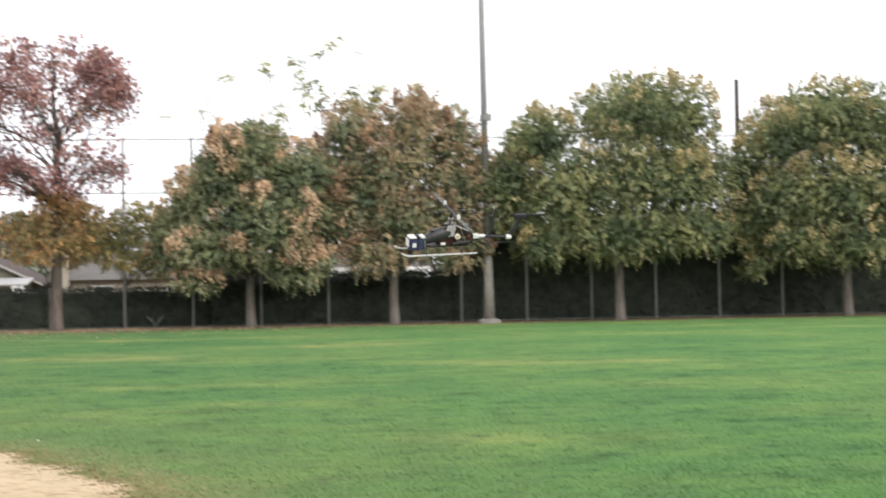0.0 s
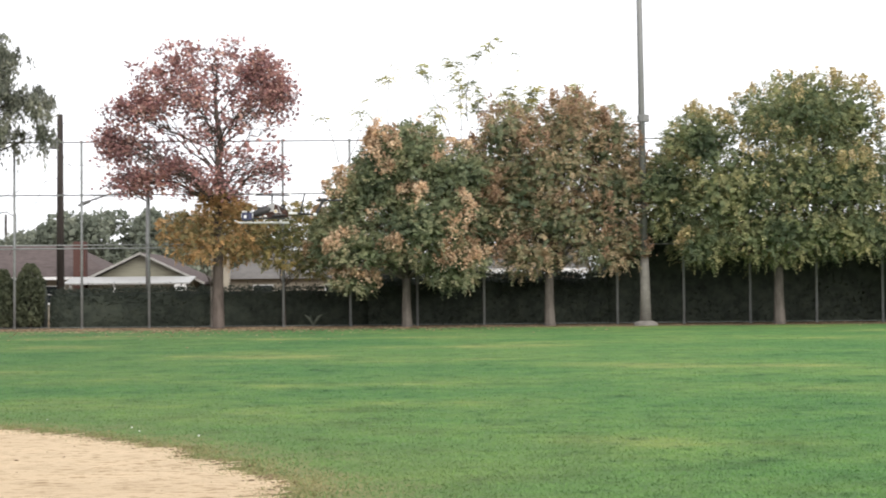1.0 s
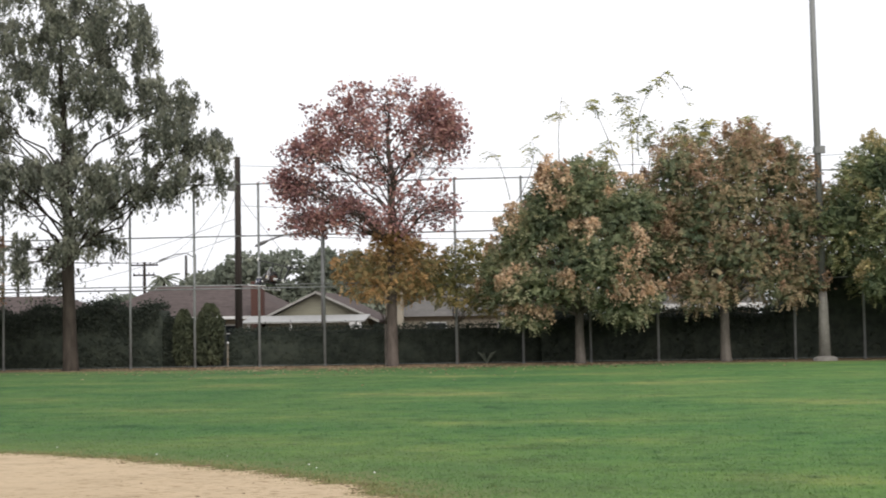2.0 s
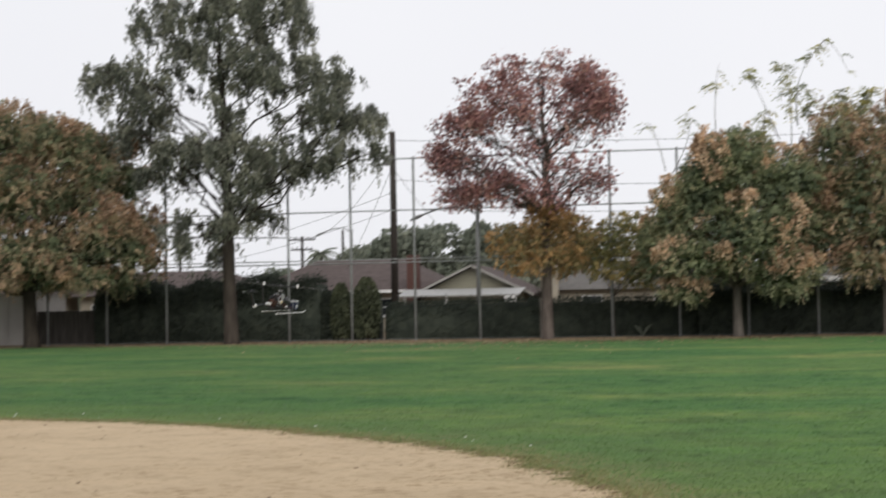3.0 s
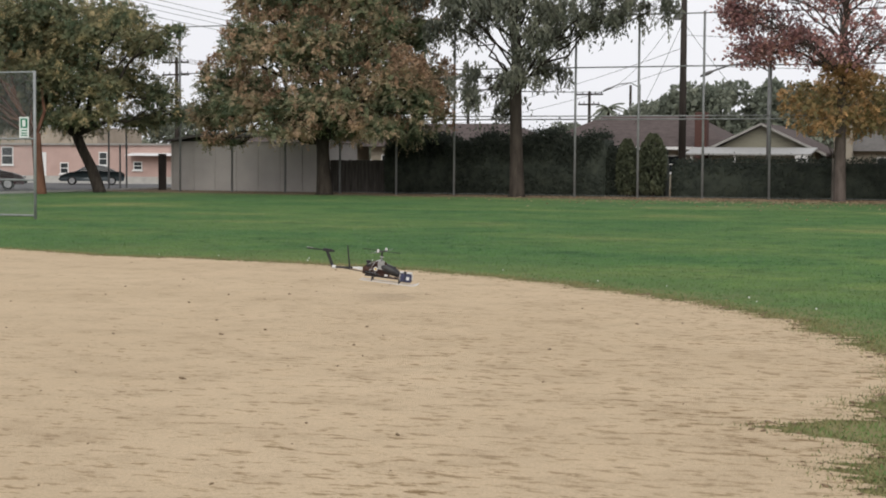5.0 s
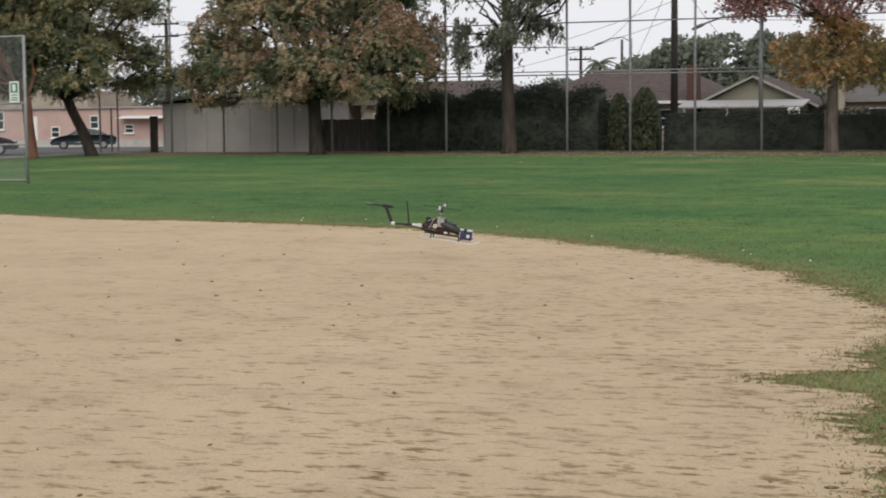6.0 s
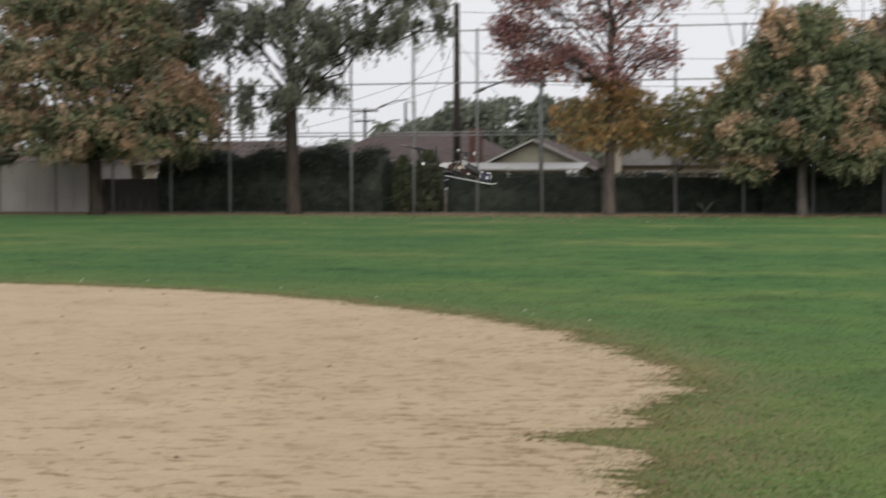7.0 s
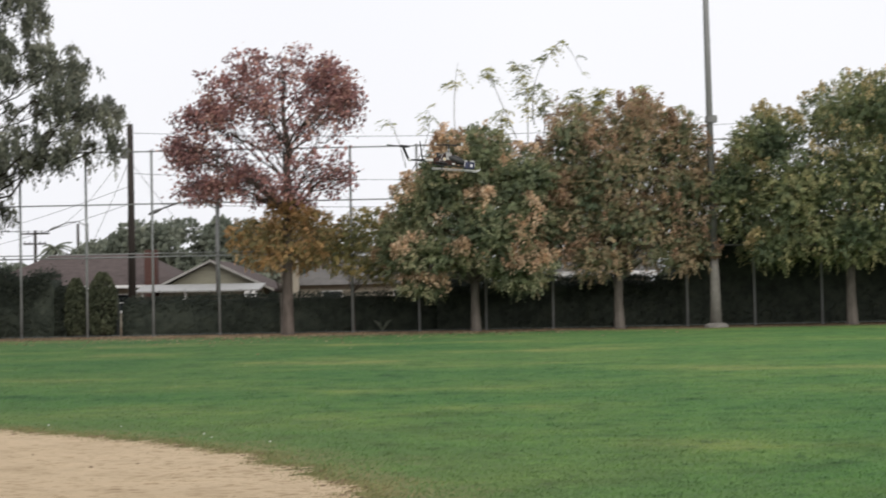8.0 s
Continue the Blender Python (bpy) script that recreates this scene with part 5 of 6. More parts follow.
# ---- buildings behind the fence ----
def prism(x0, x1, y0, y1, z0, z1, axis="x", over=0.0):
    """A gable roof block with its ridge along the axis."""
    bm = bmesh.new()
    x0, x1, y0, y1 = x0 - over, x1 + over, y0 - over, y1 + over
    if axis == "x":
        c = ((x0, (y0 + y1) / 2), (x1, (y0 + y1) / 2))
    else:
        c = (((x0 + x1) / 2, y0), ((x0 + x1) / 2, y1))
    b = [bm.verts.new((x, y, z0)) for x, y in ((x0, y0), (x1, y0), (x1, y1), (x0, y1))]
    r = [bm.verts.new((x, y, z1)) for x, y in c]
    bm.faces.new(b[::-1])
    if axis == "x":
        for f in ((b[0], b[1], r[1], r[0]), (b[2], b[3], r[0], r[1]), (b[1], b[2], r[1]), (b[3], b[0], r[0])):
            bm.faces.new(f)
    else:
        for f in ((b[1], b[2], r[1], r[0]), (b[3], b[0], r[0], r[1]), (b[0], b[1], r[0]), (b[2], b[3], r[1])):
            bm.faces.new(f)
    return bm


def hip(x0, x1, y0, y1, z0, z1, inset):
    bm = bmesh.new()
    b = [bm.verts.new((x, y, z0)) for x, y in ((x0, y0), (x1, y0), (x1, y1), (x0, y1))]
    ym = (y0 + y1) / 2
    r = [bm.verts.new((x0 + inset, ym, z1)), bm.verts.new((x1 - inset, ym, z1))]
    bm.faces.new(b[::-1])
    for f in ((b[0], b[1], r[1], r[0]), (b[1], b[2], r[1]), (b[2], b[3], r[0], r[1]), (b[3], b[0], r[0])):
        bm.faces.new(f)
    return bm


def window(parent, x, y, z, w, h):
    wn = part("window", box(x - w / 2, x + w / 2, y - 0.03, y + 0.05, z, z + h), WHITE, parent)
    part("pane", box(x - w / 2 + 0.07, x + w / 2 - 0.07, y - 0.045, y - 0.02, z + 0.07, z + h / 2 - 0.03), GLASS_DARK, wn)
    part("pane", box(x - w / 2 + 0.07, x + w / 2 - 0.07, y - 0.045, y - 0.02, z + h / 2 + 0.03, z + h - 0.07), GLASS_DARK, wn)
    part("sill", box(x - w / 2 - 0.08, x + w / 2 + 0.08, y - 0.12, y, z - 0.08, z), WHITE, parent)


def build_houses():
    h = thing("hip_roof_house", pose(0, 0, 0), "low house with a brown hip roof and brick chimney", "house", "houses behind the park")
    part("wall", box(-31.4, -19.8, 101, 110, 0, 2.75), STUCCO_CREAM, h)
    part("roof", hip(-32.4, -18.8, 100.2, 111, 2.65, 4.85, 3.8), ROOF_BROWN, h)
    part("eave", box(-32.4, -18.8, 100.1, 100.22, 2.5, 2.68), WHITE, h)
    part("chimney", box(-21.2, -20.45, 99.4, 100.15, 0, 4.85, 0.03), BRICK_RED, h, "red brick chimney")
    for x in (-28.6, -25.2, -22.7):
        window(h, x, 101, 1.0, 1.3, 1.15)
    lamp = bmesh.new()
    bmesh.ops.create_uvsphere(lamp, u_segments=10, v_segments=6, radius=0.11, matrix=pose(-26.6, 100.85, 2.25))
    glow, gnt, gb = material("porch_lamp_glow")
    gb.inputs["Emission Color"].default_value = (1, 0.85, 0.6, 1)
    gb.inputs["Emission Strength"].default_value = 4.0
    part("porch_light", lamp, glow, h, "small lit porch light")
    # gable house with white patio cover
    g = thing("gable_house", pose(0, 0, 0), "sage house with a brown gable roof and white patio cover", "house", "houses behind the park")
    part("wall", box(-20.0, -13.6, 98.4, 107, 0, 2.4), STUCCO_GREEN, g)
    part("gable_wall", prism(-20.0, -13.6, 98.4, 98.6, 2.4, 3.95, "y"), STUCCO_GREEN, g)
    bm = bmesh.new()
    for s in (-1, 1):
        xa, xb, xm = (-20.7, -16.8, -16.8) if s < 0 else (-12.9, -16.8, -16.8)
        vs = [bm.verts.new(p) for p in ((xa, 97.9, 2.28), (xb, 97.9, 4.12), (xb, 107.5, 4.12), (xa, 107.5, 2.28), (xa, 97.9, 2.14), (xb, 97.9, 3.98), (xb, 107.5, 3.98), (xa, 107.5, 2.14))]
        for f in ((0, 1, 2, 3), (7, 6, 5, 4), (0, 4, 5, 1), (1, 5, 6, 2), (2, 6, 7, 3), (3, 7, 4, 0)):
            bm.faces.new([vs[i] for i in f])
    part("roof", bm, ROOF_BROWN, g)
    for s in (-1, 1):
        bm = bmesh.new()
        xa = -16.8 + s * 3.92
        vs = [bm.verts.new(p) for p in ((xa, 97.86, 2.27), (-16.8, 97.86, 4.13), (-16.8, 97.86, 3.98), (xa, 97.86, 2.12))]
        f = bm.faces.new(vs)
        bmesh.ops.extrude_face_region(bm, geom=[f])
        for v in vs:
            v.co.y -= 0.05
        part("barge_board", bm, TRIM_GREY, g)
    part("patio_cover", add_box(bmesh.new(), -20.9, -13.4, 0, 2.9, 0, 0.1, 0.01, pose(0, 95.1, 2.14, 8)), TRIM_PALE, g, "sloping pale patio cover")
    for x in (-20.5, -17.9, -13.9):
        part("patio_post", box(x - 0.06, x + 0.06, 95.3, 95.42, 0, 2.16), WHITE, g)
    part("wall_box", box(-14.3, -13.6, 95.1, 95.5, 1.75, 2.16, 0.03), WHITE, g)
    # pale chimney and roof behind the red tree
    k = thing("cream_house", pose(0, 0, 0), "cream house with a grey roof behind the small trees", "house", "houses behind the park")
    part("wall", box(-12.0, -2.0, 100, 108, 0, 2.5), STUCCO_CREAM, k)
    part("roof", hip(-12.6, -1.4, 99.4, 108.6, 2.45, 4.3, 3.0), SHED_ROOF, k)
    part("chimney", box(-12.6, -11.5, 98.9, 99.6, 0, 4.1), STUCCO_CREAM, k, "cream stucco chimney")
    for x in (-9.5, -5.0):
        window(k, x, 100, 1.0, 1.3, 1.1)
    # white-roofed house glimpsed between the crowns
    q = thing("white_roof_house", pose(0, 0, 0), "pale-roofed house glimpsed between the tree crowns", "house", "houses behind the park")
    part("wall", box(4.5, 9.5, 92, 99, 0, 2.7), STUCCO_CREAM, q)
    part("roof", prism(4.5, 9.5, 92, 99, 2.7, 4.2, "x", 0.5), SHED_ROOF, q)
    part("fascia", box(4.1, 9.9, 91.3, 91.44, 2.55, 2.85), WHITE, q)
    # low dark-roofed house behind the gum tree
    d = thing("dark_roof_house", pose(0, 0, 0), "house with a low dark roof behind the tall hedge", "house", "houses behind the park")
    part("wall", box(-44, -32.5, 101, 109, 0, 2.7), STUCCO_CREAM, d)
    part("roof", hip(-44.8, -31.7, 100.2, 109.8, 2.65, 4.3, 3.5), ROOF_BROWN, d)
    for x in (-42.5, -40.2, -37.2, -34.6):
        window(d, x, 101, 0.9, 1.4, 1.2)
    w = thing("white_trim_house", pose(0, 0, 0), "pale house with a tiled roof and white window frames", "house", "houses behind the park")
    part("wall", box(-50.5, -45.0, 96, 103, 0, 2.9), STUCCO_CREAM, w)
    part("roof", hip(-51.0, -44.4, 95.5, 103.5, 2.85, 4.5, 2.2), ROOF_BROWN, w)
    for x in (-49.6, -48.0, -46.4):
        window(w, x, 96, 1.1, 1.1, 1.3)


def build_shed():
    s = thing("shed", pose(-44.4, 75.2, 0, 0, 0, 0), "long grey panelled shed with a low-pitched roof behind the fence", "shed")
    L, D = 9.0, 4.2
    n = 7
    for i in range(n):
        x = i * L / n
        part("panel", box(x + 0.012, x + L / n - 0.012, 0, 0.12, 0, 2.62), SHED_PANEL, s)
        part("batten", box(x - 0.045, x + 0.045, -0.035, 0.0, 0, 2.6), SHED_PANEL, s)
    part("wall", box(0, L, 0.13, D, 0, 2.6), SHED_PANEL, s)
    bm = bmesh.new()
    pts = [(-0.25, 2.60), (2.6, 2.98), (L + 0.3, 2.66)]
    lo, hi = [], []
    for x, z in pts:
        for y in (-0.3, D + 0.3):
            lo.append(bm.verts.new((x, y, z)))
            hi.append(bm.verts.new((x, y, z + 0.12)))
    for i in range(2):
        a = i * 2
        bm.faces.new((hi[a], hi[a + 2], hi[a + 3], hi[a + 1]))
        bm.faces.new((lo[a], lo[a + 1], lo[a + 3], lo[a + 2]))
        bm.faces.new((lo[a], lo[a + 2], hi[a + 2], hi[a]))
        bm.faces.new((lo[a + 1], hi[a + 1], hi[a + 3], lo[a + 3]))
    bm.faces.new((lo[0], hi[0], hi[1], lo[1]))
    bm.faces.new((lo[4], lo[5], hi[5], hi[4]))
    part("roof", bm, SHED_ROOF, s)
    # board fence beside it
    f = thing("board_fence", pose(-35.4, 76.0, 0), "dark weathered board fence beside the shed", "fence")
    part("rail", box(0, 3.9, 0.03, 0.1, 1.35, 1.45), WOOD_FENCE, f)
    rr = random.Random(3)
    for i in range(26):
        z = 1.68 + rr.uniform(-0.02, 0.02)
        part("board", box(i * 0.15 + 0.004, i * 0.15 + 0.146, 0, 0.025, 0, z), WOOD_FENCE, f)
    # low post at the shed corner
    c = thing("corner_panel", pose(-45.2, 75.1, 0), "dark upright timber panel at the shed corner", "panel")
    part("board", box(0, 0.45, 0, 0.08, 0, 1.95), CREOSOTE, c)


def car(x, y, yaw, paint, label, size=1.0):
    """A three-box saloon car with wheels, glass and lamps."""
    t = thing("car", pose(x, y, 0.0, 0, 0, yaw), label, "car", "parked cars")
    side = [(-2.22, 0.30), (-2.3, 0.55), (-2.26, 0.82), (-2.1, 0.94), (-1.72, 0.98), (-1.2, 1.26), (-0.8, 1.39), (-0.3, 1.44), (0.2, 1.42), (0.55, 1.32), (1.12, 1.0), (1.6, 0.9), (2.0, 0.78), (2.22, 0.62), (2.28, 0.45), (2.2, 0.28)]
    bm = bmesh.new()
    rings = []
    for yy, k in ((-0.86, 0.0), (-0.87, 0.0), (-0.80, 0.55), (-0.66, 0.95), (-0.4, 1.0), (0.4, 1.0), (0.66, 0.95), (0.80, 0.55), (0.87, 0.0), (0.86, 0.0)):
        ring = []
        for px, pz in side:
            z = pz if pz < 0.97 else 0.97 + (pz - 0.97) * k
            ring.append(bm.verts.new((px, yy, z)))
        rings.append(ring)
    for a, b in zip(rings, rings[1:]):
        for i in range(len(side) - 1):
            bm.faces.new((a[i], a[i + 1], b[i + 1], b[i]))
        bm.faces.new((a[-1], a[0], b[0], b[-1]))
    bm.faces.new(rings[0][::-1])
    bm.faces.new(rings[-1])
    bmesh.ops.recalc_face_normals(bm, faces=bm.faces[:])
    part("body", bm, paint, t, smooth=True)
    for s in (-1, 1):
        bm = bmesh.new()
        q = [bm.verts.new(p) for p in ((-1.5, s * 0.875, 1.0), (0.95, s * 0.875, 1.0), (0.45, s * 0.76, 1.3), (0.1, s * 0.73, 1.36), (-0.75, s * 0.73, 1.35), (-1.15, s * 0.79, 1.22))]
        bm.faces.new(q)
        bmesh.ops.solidify(bm, geom=bm.faces[:], thickness=0.03)
        part("side_glass", bm, GLASS_DARK, t)
        part("head_lamp", box(2.16, 2.29, s * 0.62 - 0.16, s * 0.62 + 0.16, 0.6, 0.72, 0.02), ALLOY, t)
        part("tail_lamp", box(-2.31, -2.2, s * 0.62 - 0.16, s * 0.62 + 0.16, 0.66, 0.82, 0.02), BRICK_RED, t)
        for wx in (-1.38, 1.4):
            w = part("wheel", tube([(wx, s * 0.88, 0.31), (wx, s * 0.66, 0.31)], 0.31, 20), RUBBER, t)
            part("rim", tube([(wx, s * 0.895, 0.31), (wx, s * 0.80, 0.31)], 0.2, 16), ALLOY, w)
    for name, pts in (("windscreen", ((0.98, 0.99), (0.3, 1.385))), ("rear_window", ((-1.55, 0.98), (-0.98, 1.345)))):
        (xa, za), (xb, zb) = pts
        bm = bmesh.new()
        q = [bm.verts.new(p) for p in ((xa, -0.66, za), (xa, 0.66, za), (xb, 0.56, zb), (xb, -0.56, zb))]
        bm.faces.new(q)
        o = 0.02 if name == "windscreen" else -0.02
        for v in q:
            v.co.x += o
            v.co.z += 0.02
        bmesh.ops.solidify(bm, geom=bm.faces[:], thickness=0.015)
        part(name, bm, GLASS_DARK, t)
    part("bumper", box(2.2, 2.34, -0.8, 0.8, 0.34, 0.5, 0.03), RUBBER, t)
    t.scale = (size, size, size)


def build_street():
    bm = bmesh.new()
    add_box(bm, -140, -46.5, 80.0, 92.0, -0.2, 0.012)
    tagged(mesh_object("road", bm, ASPHALT), "grey asphalt street beyond the park", "road", kind="structure")
    bm = bmesh.new()
    q = [bm.verts.new(p) for p in ((-140, 40, 0.012), (-44.6, 40, 0.012), (-46.5, 79.99, 0.012), (-140, 79.99, 0.012))]
    bmesh.ops.extrude_face_region(bm, geom=[bm.faces.new(q)])
    for v in q:
        v.co.z = -0.2
    bmesh.ops.recalc_face_normals(bm, faces=bm.faces[:])
    tagged(mesh_object("parking_lot", bm, ASPHALT), "grey asphalt parking strip beside the lawn", "parking lot", kind="structure")
    tagged(mesh_object("kerb", add_box(bmesh.new(), -0.15, 0.0, 0, 40.0, -0.2, 0.1, 0.02, pose(-44.45, 40, 0, 0, 0, 2.72)), KERB), "pale concrete kerb between lawn and parking strip", "kerb", kind="structure")
    for y in (92.0,):
        tagged(mesh_object("kerb", box(-140, -46.5, y, y + 0.2, -0.2, 0.14, 0.02), KERB), "pale concrete kerb along the street", "kerb", kind="structure")
    p = thing("pink_building", pose(0, 0, 0), "low pink stucco building with a flat parapet roof", "building")
    part("wall", box(-84, -55.6, 96, 104, 0, 2.6), STUCCO_PINK, p)
    part("parapet", box(-84.1, -55.5, 95.9, 104.1, 2.6, 2.75), STUCCO_PINK, p)
    part("upper_wall", box(-84, -64.0, 98, 104, 2.75, 3.9), STUCCO_CREAM, p)
    part("awning_roof", prism(-59.9, -56.2, 95.0, 97.0, 1.9, 2.1, "x"), WHITE, p)
    for x, z, w, h in ((-81, 1.2, 1.0, 1.3), (-75.5, 1.2, 1.0, 1.3), (-70.2, 1.2, 1.0, 1.3), (-62.2, 1.2, 0.7, 0.95), (-65.4, 0.6, 0.7, 0.8), (-59.4, 0.9, 0.7, 0.6)):
        window(p, x, 96, z, w, h)
    part("door", box(-67.9, -66.9, 95.95, 96.05, 0, 2.1), WHITE, p)
    part("roof_edge", box(-84.2, -55.4, 95.8, 95.9, 2.62, 2.75), TRIM_GREY, p)
    part("wall_base", box(-84, -55.6, 95.93, 95.99, 0, 0.45), KERB, p)
    car(-57.0, 86.7, 212, CAR_GREEN, "dark green parked saloon car on the street", 0.88)
    car(-52.6, 69.6, 34, CAR_RED, "dark maroon parked car near the fence")
    # posts of the gate by the street
    for x, h in ((-47.6, 4.4), (-46.5, 4.2), (-46.9, 2.4)):
        tagged(mesh_object("gate_post", tube([(x, 74.0, -0.1), (x, 74.0, h)], 0.05, 10), POLE_STEEL), "plain dark steel gate post by the street", "post", "gate posts")


def dugout_screen():
    t = thing("dugout_fence", pose(0, 0, 0), "chain-link dugout fence with steel pipe frame and a sign", "fence")
    y = 36.0
    xs = (-25.45, -26.85, -28.9, -31.0)
    for x in xs:
        part("post", tube([(x, y, -0.1), (x, y, 3.95)], 0.04, 10), STEEL, t, smooth=True)
    for z in (3.92, 2.15, 1.05, 0.1):
        part("rail", tube([(xs[-1], y, z), (xs[0], y, z)], 0.026, 8), STEEL, t)
    # woven wire
    bm = bmesh.new()
    w = 0.0024
    x0, x1, z0, z1 = xs[-1], xs[0], 0.1, 3.9
    step = 0.08
    for s in (-1, 1):
        k = -int((z1 - z0) / step)
        while k * step < (x1 - x0):
            a = x0 + k * step
            lo, hi = max(x0, a), min(x1, a + (z1 - z0))
            if hi > lo:
                za, zb = z0 + lo - a, z0 + hi - a
                if s < 0:
                    za, zb = z1 - (lo - a), z1 - (hi - a)
                add_tube(bm, [(lo, y + s * w, za), (hi, y + s * w, zb)], [w, w], 3, False)
            k += 1
    part("wire_mesh", bm, STEEL, t)
    sg = thing("sign", pose(-25.75, y - 0.05, 2.45), "small white sign with a green picture panel", "sign")
    part("board", box(-0.15, 0.15, -0.008, 0.0, -0.28, 0.28), SIGN_WHITE, sg)
    part("panel", box(-0.11, 0.11, -0.013, -0.0085, -0.02, 0.24), SIGN_GREEN, sg)
    part("picture", box(-0.05, 0.05, -0.018, -0.0135, 0.02, 0.2), SIGN_WHITE, sg)
    for z in (-0.08, -0.15, -0.21):
        part("text_bar", box(-0.1, 0.1, -0.013, -0.0085, z - 0.018, z + 0.012), SIGN_GREEN, sg)


build_houses()
build_shed()
build_street()
dugout_screen()
build_grass()


# ---- the model helicopter ----
H_BLACK = worn("heli_black", (0.012, 0.012, 0.014), (0.03, 0.03, 0.032), 30, 0.45)
H_GREY = worn("heli_canopy_grey", (0.022, 0.022, 0.023), (0.04, 0.04, 0.041), 20, 0.4)
H_WHITE = worn("heli_white", (0.55, 0.55, 0.55), (0.66, 0.66, 0.66), 30, 0.4)
H_BLUE = worn("heli_blue_pack", (0.02, 0.024, 0.06), (0.05, 0.058, 0.12), 30, 0.4)
H_YELLOW = worn("heli_yellow", (0.5, 0.33, 0.04), (0.6, 0.42, 0.08), 30, 0.5)
H_BROWN = worn("heli_copper", (0.045, 0.025, 0.02), (0.11, 0.055, 0.04), 40, 0.5, 0.3)
H_METAL = worn("heli_metal", (0.35, 0.35, 0.36), (0.5, 0.5, 0.5), 40, 0.35, 0.9)
H_BLUR = haze_glass("spinning_blade", (0.2, 0.2, 0.19), 0.26)


def build_helicopter():
    t = thing("model_helicopter", pose(0, 0, 0), "open-frame radio-controlled helicopter with white skids and black tail boom", "helicopter")
    for s in (-1, 1):
        part("skid", tube([(-0.35, s * 0.12, 0.0), (0.31, s * 0.12, 0.0), (0.35, s * 0.12, 0.01), (0.385, s * 0.12, 0.03)], [0.0062, 0.0062, 0.0062, 0.0045], 10), H_WHITE, t, "white landing skid tube", True)
    for x in (-0.2, 0.14):
        part("strut", tube([(x, -0.12, 0.0), (x, -0.09, 0.055), (x, 0.09, 0.055), (x, 0.12, 0.0)], 0.008, 8), H_BLACK, t)
    part("floor_plate", box(-0.3, 0.3, -0.05, 0.05, 0.05, 0.066, 0.004), H_BLACK, t)
    for s in (-1, 1):
        bm = bmesh.new()
        q = [bm.verts.new((x, s * 0.045, z)) for x, z in ((-0.33, 0.075), (0.0, 0.065), (0.02, 0.14), (-0.05, 0.24), (-0.2, 0.245), (-0.33, 0.16))]
        bm.faces.new(q)
        bmesh.ops.solidify(bm, geom=bm.faces[:], thickness=0.006)
        part("side_frame", bm, H_BROWN, t, "copper brown side frame")
        part("gear_disc", tube([(-0.17, s * 0.052, 0.15), (-0.17, s * 0.07, 0.15)], 0.026, 16), H_WHITE, t, "white round cover")
        part("gear_cap", tube([(-0.17, s * 0.07, 0.15), (-0.17, s * 0.076, 0.15)], 0.014, 12), H_YELLOW, t, "yellow hub cap")
        part("servo", box(-0.29, -0.24, s * 0.05 - 0.012, s * 0.05 + 0.012, 0.17, 0.215, 0.003), H_BLACK, t)
        bm = bmesh.new()
        q = [bm.verts.new((x, s * 0.048, z)) for x, z in ((-0.14, 0.15), (-0.05, 0.145), (-0.06, 0.20), (-0.075, 0.255), (-0.14, 0.255), (-0.155, 0.23))]
        bm.faces.new(q)
        bmesh.ops.solidify(bm, geom=bm.faces[:], thickness=0.006)
        part("mast_plate", bm, H_WHITE, t, "white mast support plate")
        part("exhaust", tube([(-0.3, s * 0.06, 0.1), (-0.12, s * 0.075, 0.085)], 0.012, 8), H_BLACK, t)
    # small fittings on the frame
    for s in (-1, 1):
        part("fuel_bottle", tube([(-0.05, s * 0.064, 0.085), (-0.01, s * 0.064, 0.085)], 0.013, 10), H_WHITE, t)
        part("push_rod", tube([(-0.27, s * 0.062, 0.2), (-0.12, s * 0.05, 0.27)], 0.004, 6), H_METAL, t)
        part("push_rod", tube([(-0.25, s * 0.06, 0.1), (-0.19, s * 0.05, 0.24)], 0.004, 6), H_METAL, t)
        part("side_wire", tube([(-0.08, s * 0.062, 0.1), (0.05, s * 0.07, 0.06), (0.15, s * 0.064, 0.09)], 0.003, 6), H_BROWN, t)
    for i in range(5):
        z = 0.085 + 0.016 * i
        part("cooling_fin", box(-0.25, -0.16, -0.062, 0.062, z, z + 0.005, 0.001), H_METAL if i % 2 else H_BROWN, t)
    part("gyro_box", box(-0.3, -0.24, -0.03, 0.03, 0.215, 0.245, 0.004), H_BLACK, t)
    part("receiver", box(-0.02, 0.08, -0.025, 0.025, 0.185, 0.205, 0.004), H_BLACK, t)
    part("engine", box(-0.26, -0.13, -0.04, 0.04, 0.08, 0.2, 0.012), H_BLACK, t)
    part("cooling_fan", tube([(-0.27, 0, 0.14), (-0.3, 0, 0.14)], 0.05, 14), H_BROWN, t)
    part("canopy", tube([(-0.13, 0, 0.19), (-0.105, 0, 0.185), (-0.06, 0, 0.175), (0.01, 0, 0.155), (0.08, 0, 0.13), (0.13, 0, 0.11), (0.16, 0, 0.10)], [0.02, 0.05, 0.062, 0.062, 0.05, 0.038, 0.02], 16), H_GREY, t, "dark grey tapered canopy", True)
    part("battery_pack", box(0.13, 0.29, -0.055, 0.055, 0.03, 0.135, 0.01), H_BLUE, t, "dark blue battery pack")
    part("pack_strap", box(0.20, 0.212, -0.058, 0.058, 0.028, 0.138, 0.002), H_BLACK, t)
    part("pack_label", box(0.225, 0.262, -0.0575, 0.0575, 0.06, 0.10, 0.002), H_WHITE, t)
    part("pack_cover", box(0.22, 0.29, -0.05, 0.05, 0.140, 0.156, 0.004), H_WHITE, t, "white pack cover")
